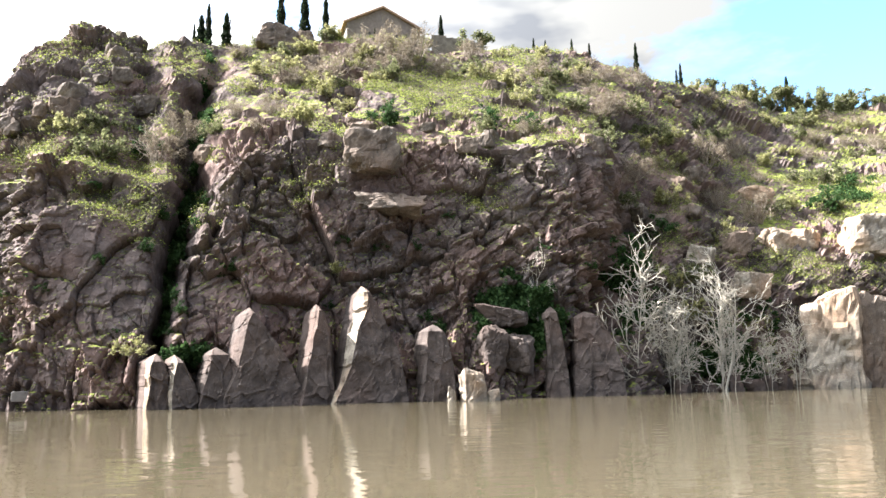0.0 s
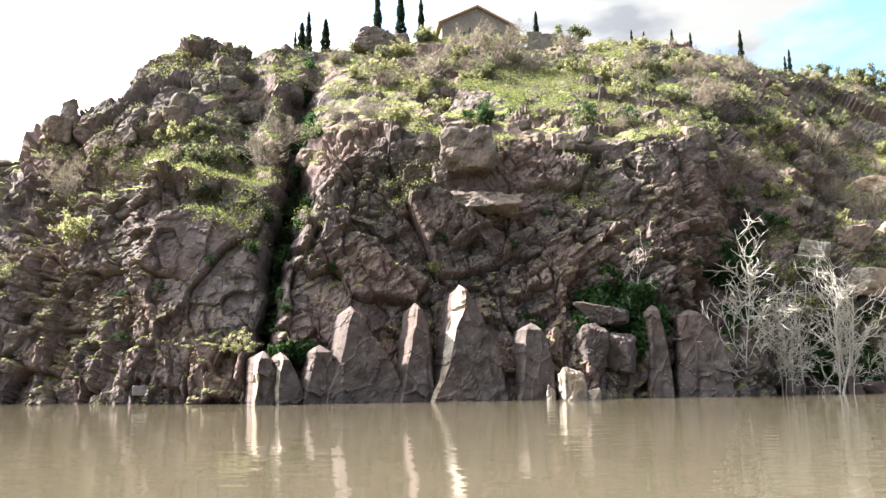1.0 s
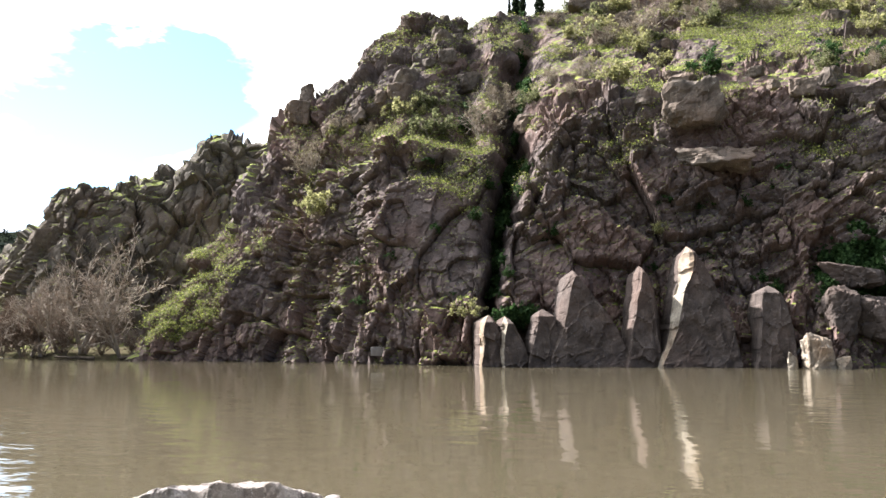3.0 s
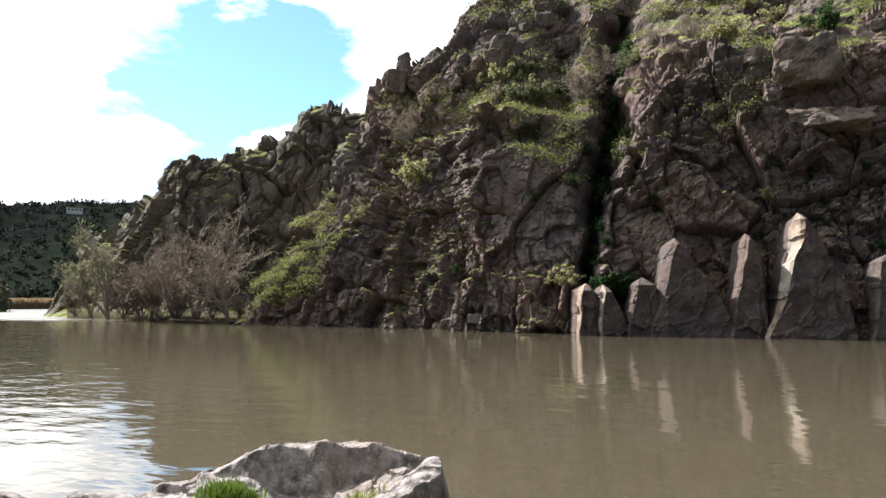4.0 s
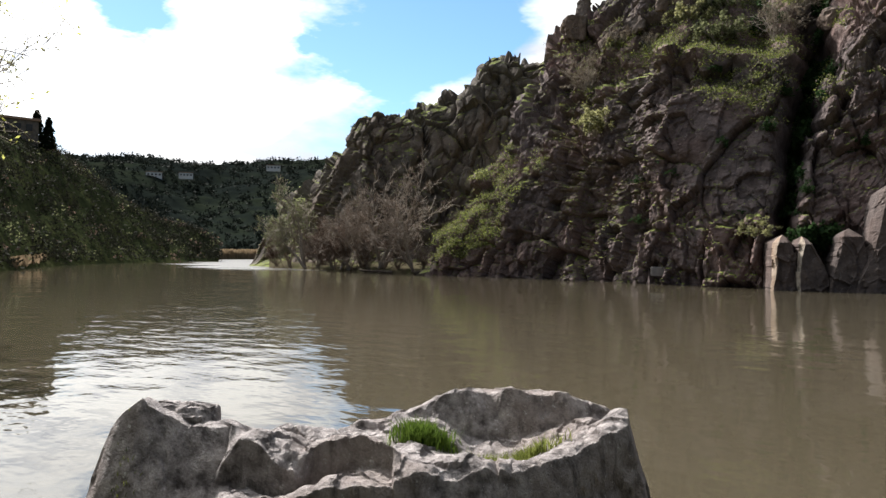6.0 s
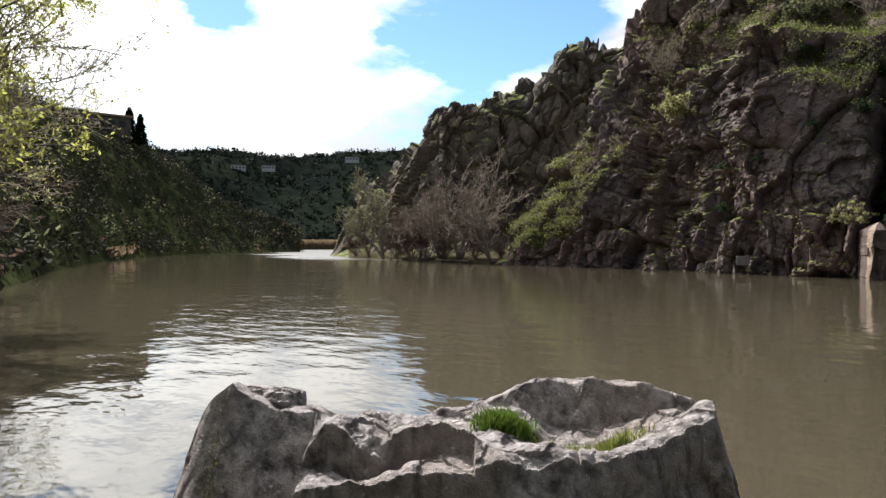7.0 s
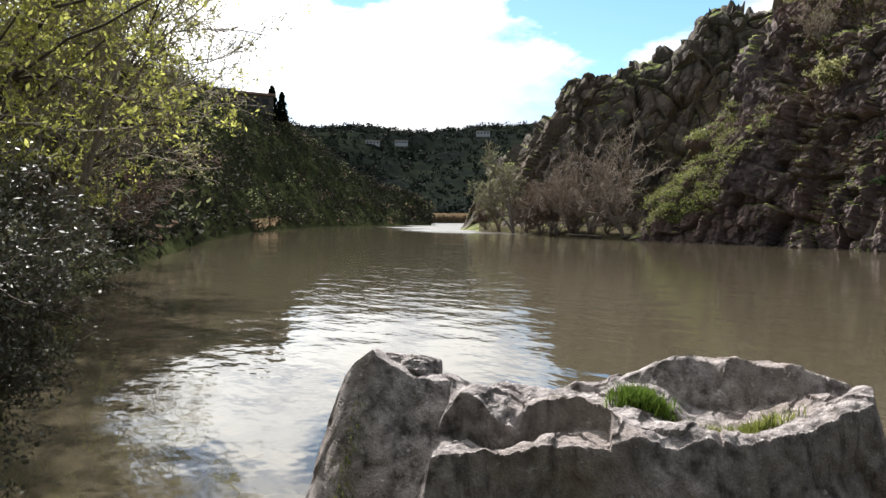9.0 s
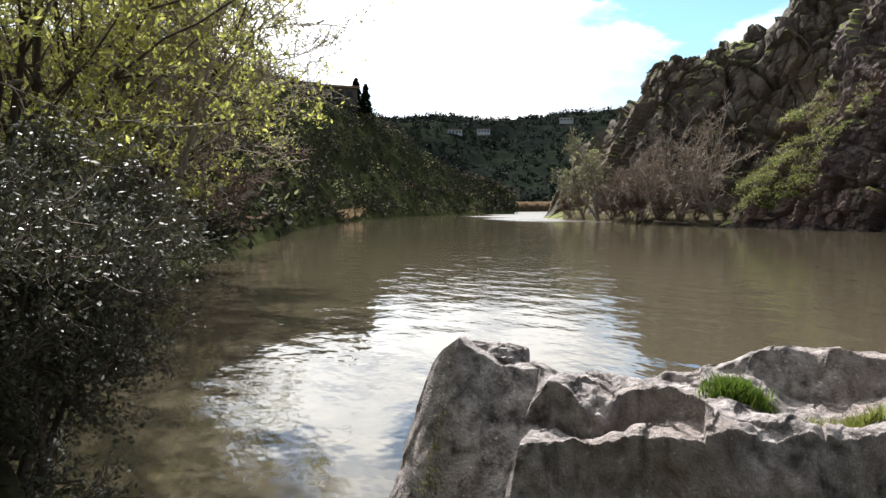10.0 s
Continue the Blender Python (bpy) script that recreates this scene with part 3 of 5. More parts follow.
def near_rock():
    ws, ds = np.linspace(-1.9, 1.75, 480), np.linspace(2.2, 4.95, 360)
    w, d = (q.reshape(-1) for q in np.meshgrid(ws, ds, indexing="ij"))
    pts = np.stack([w, d, 0 * w], -1)
    n1, n2 = fbm(pts, 1.6, 4, 5), fbm(pts, 7.0, 4, 6)
    front = np.interp(w, [-1.2, -0.6, 0.05, 0.6, 1.2], [2.92, 2.86, 3.02, 3.24, 3.62])
    # low shelf behind the front lip, a riser, the upper shelf
    shelf = np.interp(w, [-0.7, -0.1, 0.1, 0.6, 0.8, 1.2], [1.30, 1.33, 1.37, 1.335, 1.37, 1.45])
    riser = np.interp(w, [-0.75, -0.45, -0.34, -0.28, -0.1, 0.1], [3.16, 3.19, 3.14, 3.22, 3.17, 3.04]) + 0.05 * n1 + 0.03 * n2
    upper = np.interp(w, [-0.9, -0.6, -0.3, 0.0, 0.14], [1.50, 1.475, 1.445, 1.385, 1.36]) + 0.03 * n1 + 0.02 * n2 - np.clip(d - riser, 0, 9) * 0.16
    step = np.clip((d - riser) / 0.022, 0, 1)
    shelf = shelf + 0.012 * n2 - 0.045 * np.exp(-(((d - riser) / 0.09) ** 2)) * (w < 0.05)
    top = np.maximum(shelf * (1 - step) + upper * step - np.clip(w - 0.05, 0, 9) * 0.5, shelf - 0.02 * (w < 0.05))
    pit = np.exp(-(((w + 0.28) / 0.10) ** 2 + ((d - 3.14) / 0.05) ** 2)) * 0.10
    top = top - pit
    # the floor sinks behind the thin front lip of the right half
    top = top - np.clip((d - front - 0.16) / 0.14, 0, 1) * np.clip((w - 0.15) / 0.3, 0, 1) * 0.07
    # hollow with grass, then the back slab that tips towards the viewer
    slab_foot = np.interp(w, [-0.2, 0.3, 0.8, 1.2], [3.84, 3.78, 3.74, 3.76]) + 0.03 * n1
    slab = 1.10 + (d - slab_foot - 0.05) * 1.7 + 0.02 * n2
    slab_top = np.interp(w, [-0.4, -0.15, 0.05, 0.25, 0.53, 0.8, 1.2], [1.33, 1.36, 1.36, 1.42, 1.485, 1.462, 1.445]) + 0.012 * n1 + 0.008 * n2
    hollow = np.exp(-(((w - 0.45) / 0.45) ** 2 + ((d - 3.58) / 0.20) ** 2)) * 0.07
    ridge = slab_foot + 0.05 + (slab_top - 1.10) / 1.7
    back = np.minimum(np.maximum(slab, 1.0), slab_top - np.clip(d - ridge, 0, 1) * np.interp(w, [0.5, 0.9], [0.12, 0.04]))
    top = np.maximum(top - hollow * 1.1, np.where(w > -0.3, back - np.clip(-0.1 - w, 0, 1) * 0.6, 0))
    # left mound: a ridge that falls to the right and a broad facet in front of it
    crest = np.maximum(1.60 - np.clip(w + 1.0, 0, 9) * 0.64, 1.465) - np.clip(-1.0 - w, 0, 9) * 0.9
    lip = np.interp(w, [-1.2, -0.95, -0.55], [0.78, 0.88, 1.00])
    facet = lip + (crest - lip) * np.clip((d - front) / (3.32 - front), 0, 1) - np.clip(d - 3.42, 0, 9) * 0.5
    blend = np.clip((-0.56 + 0.08 * n1 + 0.05 * n2 + 0.10 * (d - 3.1) - w) / 0.09, 0, 1)
    top = top * (1 - blend) + facet * blend
    top = top + 0.014 * n1 + 0.014 * n2
    # sides
    rear = np.interp(w, [-1.2, -0.8, -0.4, -0.15, 0.2, 0.6, 1.2], [3.62, 3.55, 3.80, 4.12, 4.26, 4.36, 4.16]) + 0.03 * n1
    left = np.interp(d, [2.7, 3.36, 4.0], [-1.22, -1.10, -0.95]) + 0.03 * n1
    right = np.interp(d, [3.0, 3.5, 3.9, 4.4], [1.08, 1.14, 1.25, 1.15]) + 0.02 * n1
    inside = np.minimum.reduce([(d - front) + 0.02 * n1, rear - d, (w - left) * 1.2, right - w])
    drop = np.clip(-inside, 0, 9)
    side = np.where(d < front, 4.0, np.where(w < left, 1.9, 4.0))
    z = np.maximum(top - drop * side - 0.02 * np.exp(-(inside / 0.03) ** 2), -0.4 - 0.1 * n1)
    b, j = blocks(pts, (0.5, 0.5, 0.4), 71, 0.4)
    bb, jb = blocks(pts, (0.16, 0.16, 0.14), 72, 0.6)
    z = z + (b * 0.010 + bb * 0.020 - 0.004 * np.exp(-(j / 0.04) ** 2)) * np.exp(-drop * 30)
    g = w[:, None] * R_E + d[:, None] * R_F
    g[:, 2] = z
    # relief on the steep faces
    push = fbm(g, 3.5, 5, 15) * 0.07 + fbm(g, 14, 3, 16) * 0.015
    g = g - R_F * (push * np.clip(drop * 12, 0, 1))[:, None]
    ob = mesh_object("river_rock", g, grid_faces(len(ws), len(ds)), M_NEAR, False)
    tagged(ob, "large weathered grey granite boulder at the water's edge, hollowed on top", "boulder")
    return g.reshape(len(ws), len(ds), 3)


NEAR = near_rock()


# ---------- the bank where the camera stands ----------
def near_bank():
    nu, nv = 120, 60
    yaw = np.linspace(20, 260, nu)
    r0 = np.interp(yaw, [20, 30, 50, 70, 86, 91, 95, 110, 260], [2.2, 2.4, 2.3, 2.2, 2.2, 3.0, 8, 30, 60])
    t = np.linspace(0, 1, nv)
    q = np.radians(yaw)[:, None]
    rad = r0[:, None] * (1 - t)
    z = -0.5 + np.clip(t * 3, 0, 1) * 1.1 + 0 * q
    g = np.stack([-rad * np.sin(q), rad * np.cos(q), z], -1)
    flat = g.reshape(-1, 3)
    g[..., 2] += fbm(flat, 0.8, 4, 3).reshape(nu, nv) * 0.12 * (1 - t)
    ob = mesh_object("near_bank", g.reshape(-1, 3), grid_faces(nu, nv), M_BANK, True)
    tagged(ob, "earthy grass-grown river bank", "river bank", kind="structure")


near_bank()


def bank_slope():
    """An unseen slope added behind the bank; it keeps sky light off the near rock."""
    yaw = np.linspace(112, 262, 90)
    edge = np.clip((yaw - 112) / 30, 0, 1) * np.clip((262 - yaw) / 20, 0.05, 1)
    r = np.linspace(0, 1, 40)
    rad = 3.4 + 22 * r
    z = 0.35 + (r ** 0.8 * 26)[None] * edge[:, None]
    q = np.radians(yaw)[:, None]
    g = np.stack([-rad * np.sin(q), rad * np.cos(q), z + 0 * q], -1)
    g[..., 2] += fbm(g.reshape(-1, 3), 0.3, 4, 8).reshape(z.shape) * 0.7 * r
    ob = mesh_object("bank_slope", g.reshape(-1, 3), grid_faces(*z.shape), M_HILL, True)
    tagged(ob, "unseen steep slope added behind the river bank to block sky light", "hill", kind="structure")


bank_slope()


# ---------- growing things ----------
def leaf_quads(ctr, size, rng, slim=0.5, droop=0.0):
    """Small pointed leaves, one quad each, turned at random."""
    m = len(ctr)
    a1 = rng.normal(size=(m, 3))
    a1[:, 2] -= droop
    a1 /= np.linalg.norm(a1, axis=1, keepdims=True)
    a2 = np.cross(a1, rng.normal(size=(m, 3)))
    a2 /= np.maximum(1e-6, np.linalg.norm(a2, axis=1, keepdims=True))
    sz = (np.asarray(size) * rng.uniform(0.6, 1.3, m))[:, None]
    v = np.stack([ctr - a1 * sz * 0.5, ctr + a2 * sz * 0.5 * slim, ctr + a1 * sz * 0.5, ctr - a2 * sz * 0.5 * slim], 1).reshape(-1, 3)
    return v, np.arange(m * 4).reshape(m, 4)


def tubes(lines, sides=5):
    """One mesh from polylines of (points, radii)."""
    vs, fs, n0 = [], [], 0
    ring = np.arange(sides) * 2 * math.pi / sides
    for pts, rad in lines:
        pts, rad = np.asarray(pts, float), np.asarray(rad, float)
        d = np.gradient(pts, axis=0)
        d /= np.maximum(1e-9, np.linalg.norm(d, axis=1, keepdims=True))
        ref = np.where(np.abs(d[:, 2:3]) < 0.9, np.array((0, 0, 1.0)), np.array((1.0, 0, 0)))
        e1 = np.cross(d, ref)
        e1 /= np.maximum(1e-9, np.linalg.norm(e1, axis=1, keepdims=True))
        e2 = np.cross(d, e1)
        v = pts[:, None] + rad[:, None, None] * (e1[:, None] * np.cos(ring)[None, :, None] + e2[:, None] * np.sin(ring)[None, :, None])
        vs.append(v.reshape(-1, 3))
        i = np.arange(len(pts) - 1)[:, None] * sides + np.arange(sides)[None]
        j = np.arange(len(pts) - 1)[:, None] * sides + (np.arange(sides)[None] + 1) % sides
        fs.append(np.stack([i, j, j + sides, i + sides], -1).reshape(-1, 4) + n0)
        n0 += v.size // 3
    return np.concatenate(vs), np.concatenate(fs)


def bough(rng, start, way, length, r0, r1, k=6, wander=0.18, lift=0.0):
    pts = [np.array(start, float)]
    w = np.array(way, float)
    w /= np.linalg.norm(w)
    for _ in range(k):
        w = w + rng.normal(size=3) * wander + np.array((0, 0, lift))
        w /= np.linalg.norm(w)
        pts.append(pts[-1] + w * length / k)
    return np.array(pts), np.linspace(r0, r1, k + 1)


def branch_out(rng, lines, count, ratio, spread, r_ratio, k=5, wander=0.2, lift=0.0, lo=0.3):
    out = []
    for pts, rad in lines:
        total = np.linalg.norm(np.diff(pts, axis=0), axis=1).sum()
        for _ in range(count):
            f = rng.uniform(lo, 1.0) * (len(pts) - 1)
            i = min(int(f), len(pts) - 2)
            p0 = pts[i] + (pts[i + 1] - pts[i]) * (f - i)
            w = pts[i + 1] - pts[i]
            w = w / np.linalg.norm(w) + rng.normal(size=3) * spread
            r = max(0.004, rad[i] * r_ratio)
            out.append(bough(rng, p0, w, total * ratio * rng.uniform(0.6, 1.25), r, r * 0.35, k, wander, lift))
    return out


def tree(name, label, height, seed, bark, stems=1, spread=0.25, thick=0.16, limbs=7, twigs=5, finer=4, lean=(0, 0), leaves=0, leaf_mat=None, leaf_size=0.2, leaf_slim=0.5, twig_mat=None, lift=0.05, category="tree", jitter=0.5, min_r=0.012, lo=0.3):
    """A tapered trunk or several, limbs, twigs and, where it has them, leaves along the twigs."""
    rng = np.random.default_rng(seed)
    root = new(name)
    tagged(root, label, category)
    trunks = []
    for k in range(stems):
        w = np.array((lean[0] + rng.normal() * spread * (stems > 1), lean[1] + rng.normal() * spread * (stems > 1), 1.0))
        trunks.append(bough(rng, (rng.normal() * 0.15 * (stems > 1), rng.normal() * 0.15 * (stems > 1), -0.2), w, height * rng.uniform(0.85, 1.0), thick, thick * 0.18, 9, 0.07, lift * 0.4))
    for line in trunks:
        v, f = tubes([line], 8)
        mesh_object("trunk", v, f, bark, True, root)
    b1 = branch_out(rng, trunks, limbs, 0.38, 0.65, 0.55, 6, 0.16, lift, lo)
    b2 = branch_out(rng, b1, twigs, 0.5, 0.6, 0.55, 5, 0.2, lift)
    b3 = branch_out(rng, b2, finer, 0.5, 0.6, 0.6, 4, 0.22, lift) if finer else []
    for p, r in b1:
        v, f = tubes([(p, np.maximum(r, min_r * 1.6))], 5)
        mesh_object("limb", v, f, bark, True, root)
    v, f = tubes([(p, np.maximum(r, min_r)) for p, r in b2 + b3], 3)
    mesh_object("branchwork", v, f, twig_mat or bark, True, root)["kind"] = "stuff"
    if leaves:
        ends = np.concatenate([p[1:] for p, r in (b2 + b3)])
        ctr = ends[rng.integers(0, len(ends), leaves)] + rng.normal(size=(leaves, 3)) * leaf_size * jitter
        v, f = leaf_quads(ctr, np.full(leaves, leaf_size), rng, leaf_slim)
        mesh_object("crown", v, f, leaf_mat, False, root)
    return root


def shrub(name, label, radius, tall, seed, mat, bark, leaves, leaf_size, slim=0.5, shoots=22):
    """A low bush: a fan of stems and an uneven dome of leaves or twigs in clumps."""
    rng = np.random.default_rng(seed)
    root = new(name)
    tagged(root, label, "shrub")
    lines = []
    for _ in range(shoots):
        w = np.array((rng.normal() * 0.6, rng.normal() * 0.6, 1.0))
        lines.append(bough(rng, (rng.normal() * radius * 0.15, rng.normal() * radius * 0.15, -0.25), w, tall * rng.uniform(0.7, 1.1) + 0.25, 0.035 * radius, 0.012 * radius, 5, 0.16))
    lines += branch_out(rng, lines, 3, 0.5, 0.6, 0.6, 4, 0.2)
    v, f = tubes(lines, 3)
    mesh_object("branchwork", v, f, bark, True, root)["kind"] = "stuff"
    clumps = np.concatenate([p[2:] for p, r in lines])
    own = rng.integers(0, len(clumps), max(6, leaves // 22))
    pick = own[rng.integers(0, len(own), leaves)]
    ctr = clumps[pick] + rng.normal(size=(leaves, 3)) * radius * 0.11
    ctr[:, 2] = np.maximum(ctr[:, 2], 0.02)
    v, f = leaf_quads(ctr, np.full(leaves, leaf_size), rng, slim)
    mesh_object("foliage", v, f, mat, False, root)
    return root


def cypress(name, label, tall, seed):
    rng = np.random.default_rng(seed)
    root = new(name)
    tagged(root, label, "cypress")
    v, f = tubes([bough(rng, (0, 0, -0.3), (0, 0, 1), tall * 0.9, 0.16, 0.03, 6, 0.02)], 7)
    mesh_object("trunk", v, f, M_DARKBARK, True, root)
    m = 2600
    h = rng.uniform(0.0, 1.0, m)
    rad = tall * 0.10 * np.clip(1 - h, 0, 1) ** 0.62 * np.clip(h * 5 + 0.45, 0, 1) * np.sqrt(rng.uniform(0.25, 1, m)) * (1 + 0.22 * np.sin(h * 23 + rng.uniform(0, 1, m)))
    q = rng.uniform(0, 2 * math.pi, m)
    ctr = np.stack([rad * np.cos(q), rad * np.sin(q), h * tall], -1)
    v, f = leaf_quads(ctr, np.full(m, tall * 0.055), rng, 0.45, -1.0)
    mesh_object("crown", v, f, M_CYPRESS, False, root)
    return root


# ---------- finding places on the cliff ----------
C_BEAR = np.degrees(np.arctan2(-CLIFF[..., 0], CLIFF[..., 1]))
C_DIST = np.hypot(CLIFF[..., 0], CLIFF[..., 1])
C_RISE = np.degrees(np.arctan2(CLIFF[..., 2] - EYE, C_DIST))


def on_cliff(bearing, rise, out=0.0):
    """The first place of the cliff met along that bearing and rise, and that far in front of it."""
    i = int(np.argmin(np.abs(np.linspace(-39.5, 46, len(CLIFF)) - bearing)))
    hit = np.nonzero(C_RISE[i] >= rise)[0]
    k = int(hit[0]) if len(hit) else int(np.argmax(C_RISE[i]))
    d = C_DIST[i, k] - out
    return at(bearing, d, EYE + d * math.tan(radians(rise)))


def ground_at(bearing, dist):
    i = int(np.argmin(np.abs(np.linspace(-39.5, 46, len(CLIFF)) - bearing)))
    k = int(np.argmin(np.abs(C_DIST[i] - dist)))
    return at(bearing, C_DIST[i, k], CLIFF[i, k, 2])


# ---------- boulders and slabs ----------
def boulder_mesh(seed, dims, cuts=12, rough=0.05, res=34):
    """A block bounded by flat broken faces with worn edges, chipped into smaller facets."""
    rng = np.random.default_rng(seed)
    nrm = rng.normal(size=(cuts, 3))
    nrm /= np.linalg.norm(nrm, axis=1, keepdims=True)
    h = rng.uniform(0.74, 1.02, cuts)
    box6 = np.array([(1, 0, 0), (-1, 0, 0), (0, 1, 0), (0, -1, 0), (0, 0, 1), (0, 0, -1)], float) + rng.normal(size=(6, 3)) * 0.17
    box6 /= np.linalg.norm(box6, axis=1, keepdims=True)
    nrm, h = np.concatenate([nrm, box6]), np.concatenate([h, rng.uniform(0.62, 0.78, 6)])
    th, ph = np.linspace(0, math.pi, res), np.linspace(0, 2 * math.pi, res * 2)
    T, P = np.meshgrid(th, ph, indexing="ij")
    d = np.stack([np.sin(T) * np.cos(P), np.sin(T) * np.sin(P), np.cos(T)], -1).reshape(-1, 3)
    inv = np.maximum((d @ nrm.T) / h, 0.02)
    rad = 1 / (np.power(np.power(inv, 40).sum(1), 1 / 40))
    v = d * rad[:, None]
    v = v * (1 + rough * fbm(v + seed, 2.2, 4, seed))[:, None]
    v = v * np.array(dims) / 2 / 0.72
    span = max(dims)
    b, j = blocks(v + seed * 3.1, (0.33 * span,) * 3, 700 + seed, 0.6)
    b2, j2 = blocks(v + seed * 1.7, (0.13 * span,) * 3, 800 + seed, 0.6)
    v = v + d * (span * (0.055 * b + 0.025 * b2 - 0.02 * np.exp(-(j / 0.06) ** 2)))[:, None]
    return v, grid_faces(res, res * 2)[:, ::-1]


def boulder(label, place, dims, turn, seed, mat=None, tip=(0, 0), group="", res=34):
    v, f = boulder_mesh(seed, dims, res=res)
    ob = mesh_object("boulder", v, f, mat or M_ROCK, False)
    ob.matrix_world = pose(*place, tip[0], tip[1], turn)
    return tagged(ob, label, "boulder", group)


def slab(label, left, right, apex, flat_top, thick, seed, dist=None, bevel=0.9, lean=0.14, group="foot slabs", sunny=False):
    """An upright leaf of rock at the waterline: broad foot, narrow head, a bevelled edge on its left. Bearings and rise angles."""
    d0 = (FOOT_AT(0.5 * (left + right)) if dist is None else dist)
    zt = EYE + (d0 + lean * 4) * math.tan(radians(apex[1]))
    wid = d0 * math.tan(radians(left - right))
    ax = d0 * math.tan(radians(0.5 * (left + right) - apex[0]))
    nu, nv = 30, 56
    rows = np.linspace(0, 1, nv)
    ring = []
    for t in rows:
        xl, xr = -wid / 2 * (1 - t) + (ax - flat_top / 2) * t, wid / 2 * (1 - t) + (ax + flat_top / 2) * t
        xr = xr + 0.07 * wid * math.sin(math.pi * t ** 1.4)
        bw = min(bevel * 0.42, (xr - xl) * 0.6) * (0.35 + 0.65 * t)
        y0 = lean * zt * t
        dep = thick + 2.8 - 0.5 * y0
        edge = [(xl + bw * u, y0 + bw * 2.4 * (1 - u)) for u in np.linspace(0, 1, 5)]
        front = [(xl + bw + (xr - xl - bw) * u, y0 + 0.16 * u) for u in np.linspace(0, 1, nu)[1:]]
        ring.append(edge + front + [(xr + 0.35, y0 + dep * 0.35), (xr + 0.5, y0 + dep), (xl, y0 + dep)])
    ring = np.array([[(x, y, -1.0 + (zt + 1.0) * t) for x, y in row] for row, t in zip(ring, rows)])
    m = ring.shape[1]
    # close over the head
    cap = ring[-1:].mean(axis=1, keepdims=True) + 0 * ring[-1:] + np.array((0, 1.2, 0.4))
    ring = np.concatenate([ring, ring[-1:] * 0.5 + cap * 0.5 + np.array((0, 0, 0.15)), cap + np.array((0, 0, 0.2))])
    nrow = len(ring)
    flat = ring.reshape(-1, 3)
    b, j = blocks(flat + seed * 7.0, (1.5, 1.5, 2.4), 500 + seed, 0.5)
    b5, j5 = blocks(flat + seed * 3.0, (0.6, 0.6, 0.9), 600 + seed, 0.6)
    flat = flat + np.array((0, 1.0, 0)) * (b * 0.20 + b5 * 0.10 - 0.10 * np.exp(-(j / 0.06) ** 2) + fbm(flat + seed, 0.9, 4, seed) * 0.12)[:, None] + np.array((1.0, 0, 0)) * (fbm(flat, 0.35, 4, seed + 3) * 0.20 + b * 0.10 + b5 * 0.06)[:, None]
    i = np.arange(nrow - 1)[:, None] * m + np.arange(m)[None]
    k = np.arange(nrow - 1)[:, None] * m + (np.arange(m)[None] + 1) % m
    f = np.stack([i, k, k + m, i + m], -1).reshape(-1, 4)
    # flagged slabs have the sunlight on this edge painted in as paler stone
    ob = mesh_object("rock_slab", flat, f, [M_SLAB, M_PALE_SUNLIT if sunny else M_SLAB], False, slots=np.tile((np.arange(m) < 4).astype(int), nrow - 1))
    bear = 0.5 * (left + right)
    ob.matrix_world = Matrix.Translation(at(bear, d0 - 2.5)) @ pose(0, 0, 0, 0, 0, bear + 13)
    return tagged(ob, label, "rock", group)


def FOOT_AT(bearing):
    return float(column(FOOT, np.array([float(bearing)]))[0][0])


PALE_EDGE = "tall grey rock slab with a sunlit left edge, standing in the river"
slab(PALE_EDGE, 20.9, 18.4, (20.0, 1.1), 1.0, 2.0, 1, bevel=0.8, sunny=True)
slab("short grey rock slab with a bright edge at the waterline", 19.3, 17.0, (18.6, 1.0), 0.8, 1.6, 2, bevel=0.6, sunny=True)
slab("narrow shaded rock slab at the waterline", 17.2, 15.0, (15.9, 1.5), 1.3, 1.6, 3, bevel=0.3)
slab("broad triangular rock slab with a scuffed pale foot", 15.9, 9.5, (13.7, 4.3), 0.7, 3.0, 4, bevel=1.0)
slab("slender pointed rock slab between two larger ones", 10.4, 7.8, (8.8, 4.5), 0.5, 1.8, 5, bevel=0.6)
slab("largest grey rock slab with a white sunlit edge, standing in the river", 8.2, 2.2, (5.4, 5.8), 0.7, 3.4, 6, bevel=1.5, sunny=True)
slab("rounded grey rock slab at the waterline", 1.6, -1.0, (0.5, 2.9), 1.5, 2.0, 7, bevel=0.3)
slab("squat wedge of grey rock at the waterline", -9.3, -13.4, (-10.7, 3.6), 2.0, 3.0, 8, dist=69.5, bevel=0.5)
slab("small upright rock slab among ivy", -7.5, -9.2, (-8.2, 4.0), 0.9, 1.6, 9, dist=68, bevel=0.4)

# broken blocks along the waterline
rng = np.random.default_rng(88)
for k in range(8):
    bear = rng.uniform(-24, -12)
    big = rng.uniform(0.8, 1.5)
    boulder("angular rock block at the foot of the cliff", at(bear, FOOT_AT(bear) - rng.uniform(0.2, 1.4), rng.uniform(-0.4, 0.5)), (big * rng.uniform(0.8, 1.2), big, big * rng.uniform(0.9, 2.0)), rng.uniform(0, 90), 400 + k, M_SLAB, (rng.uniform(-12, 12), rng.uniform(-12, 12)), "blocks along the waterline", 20)

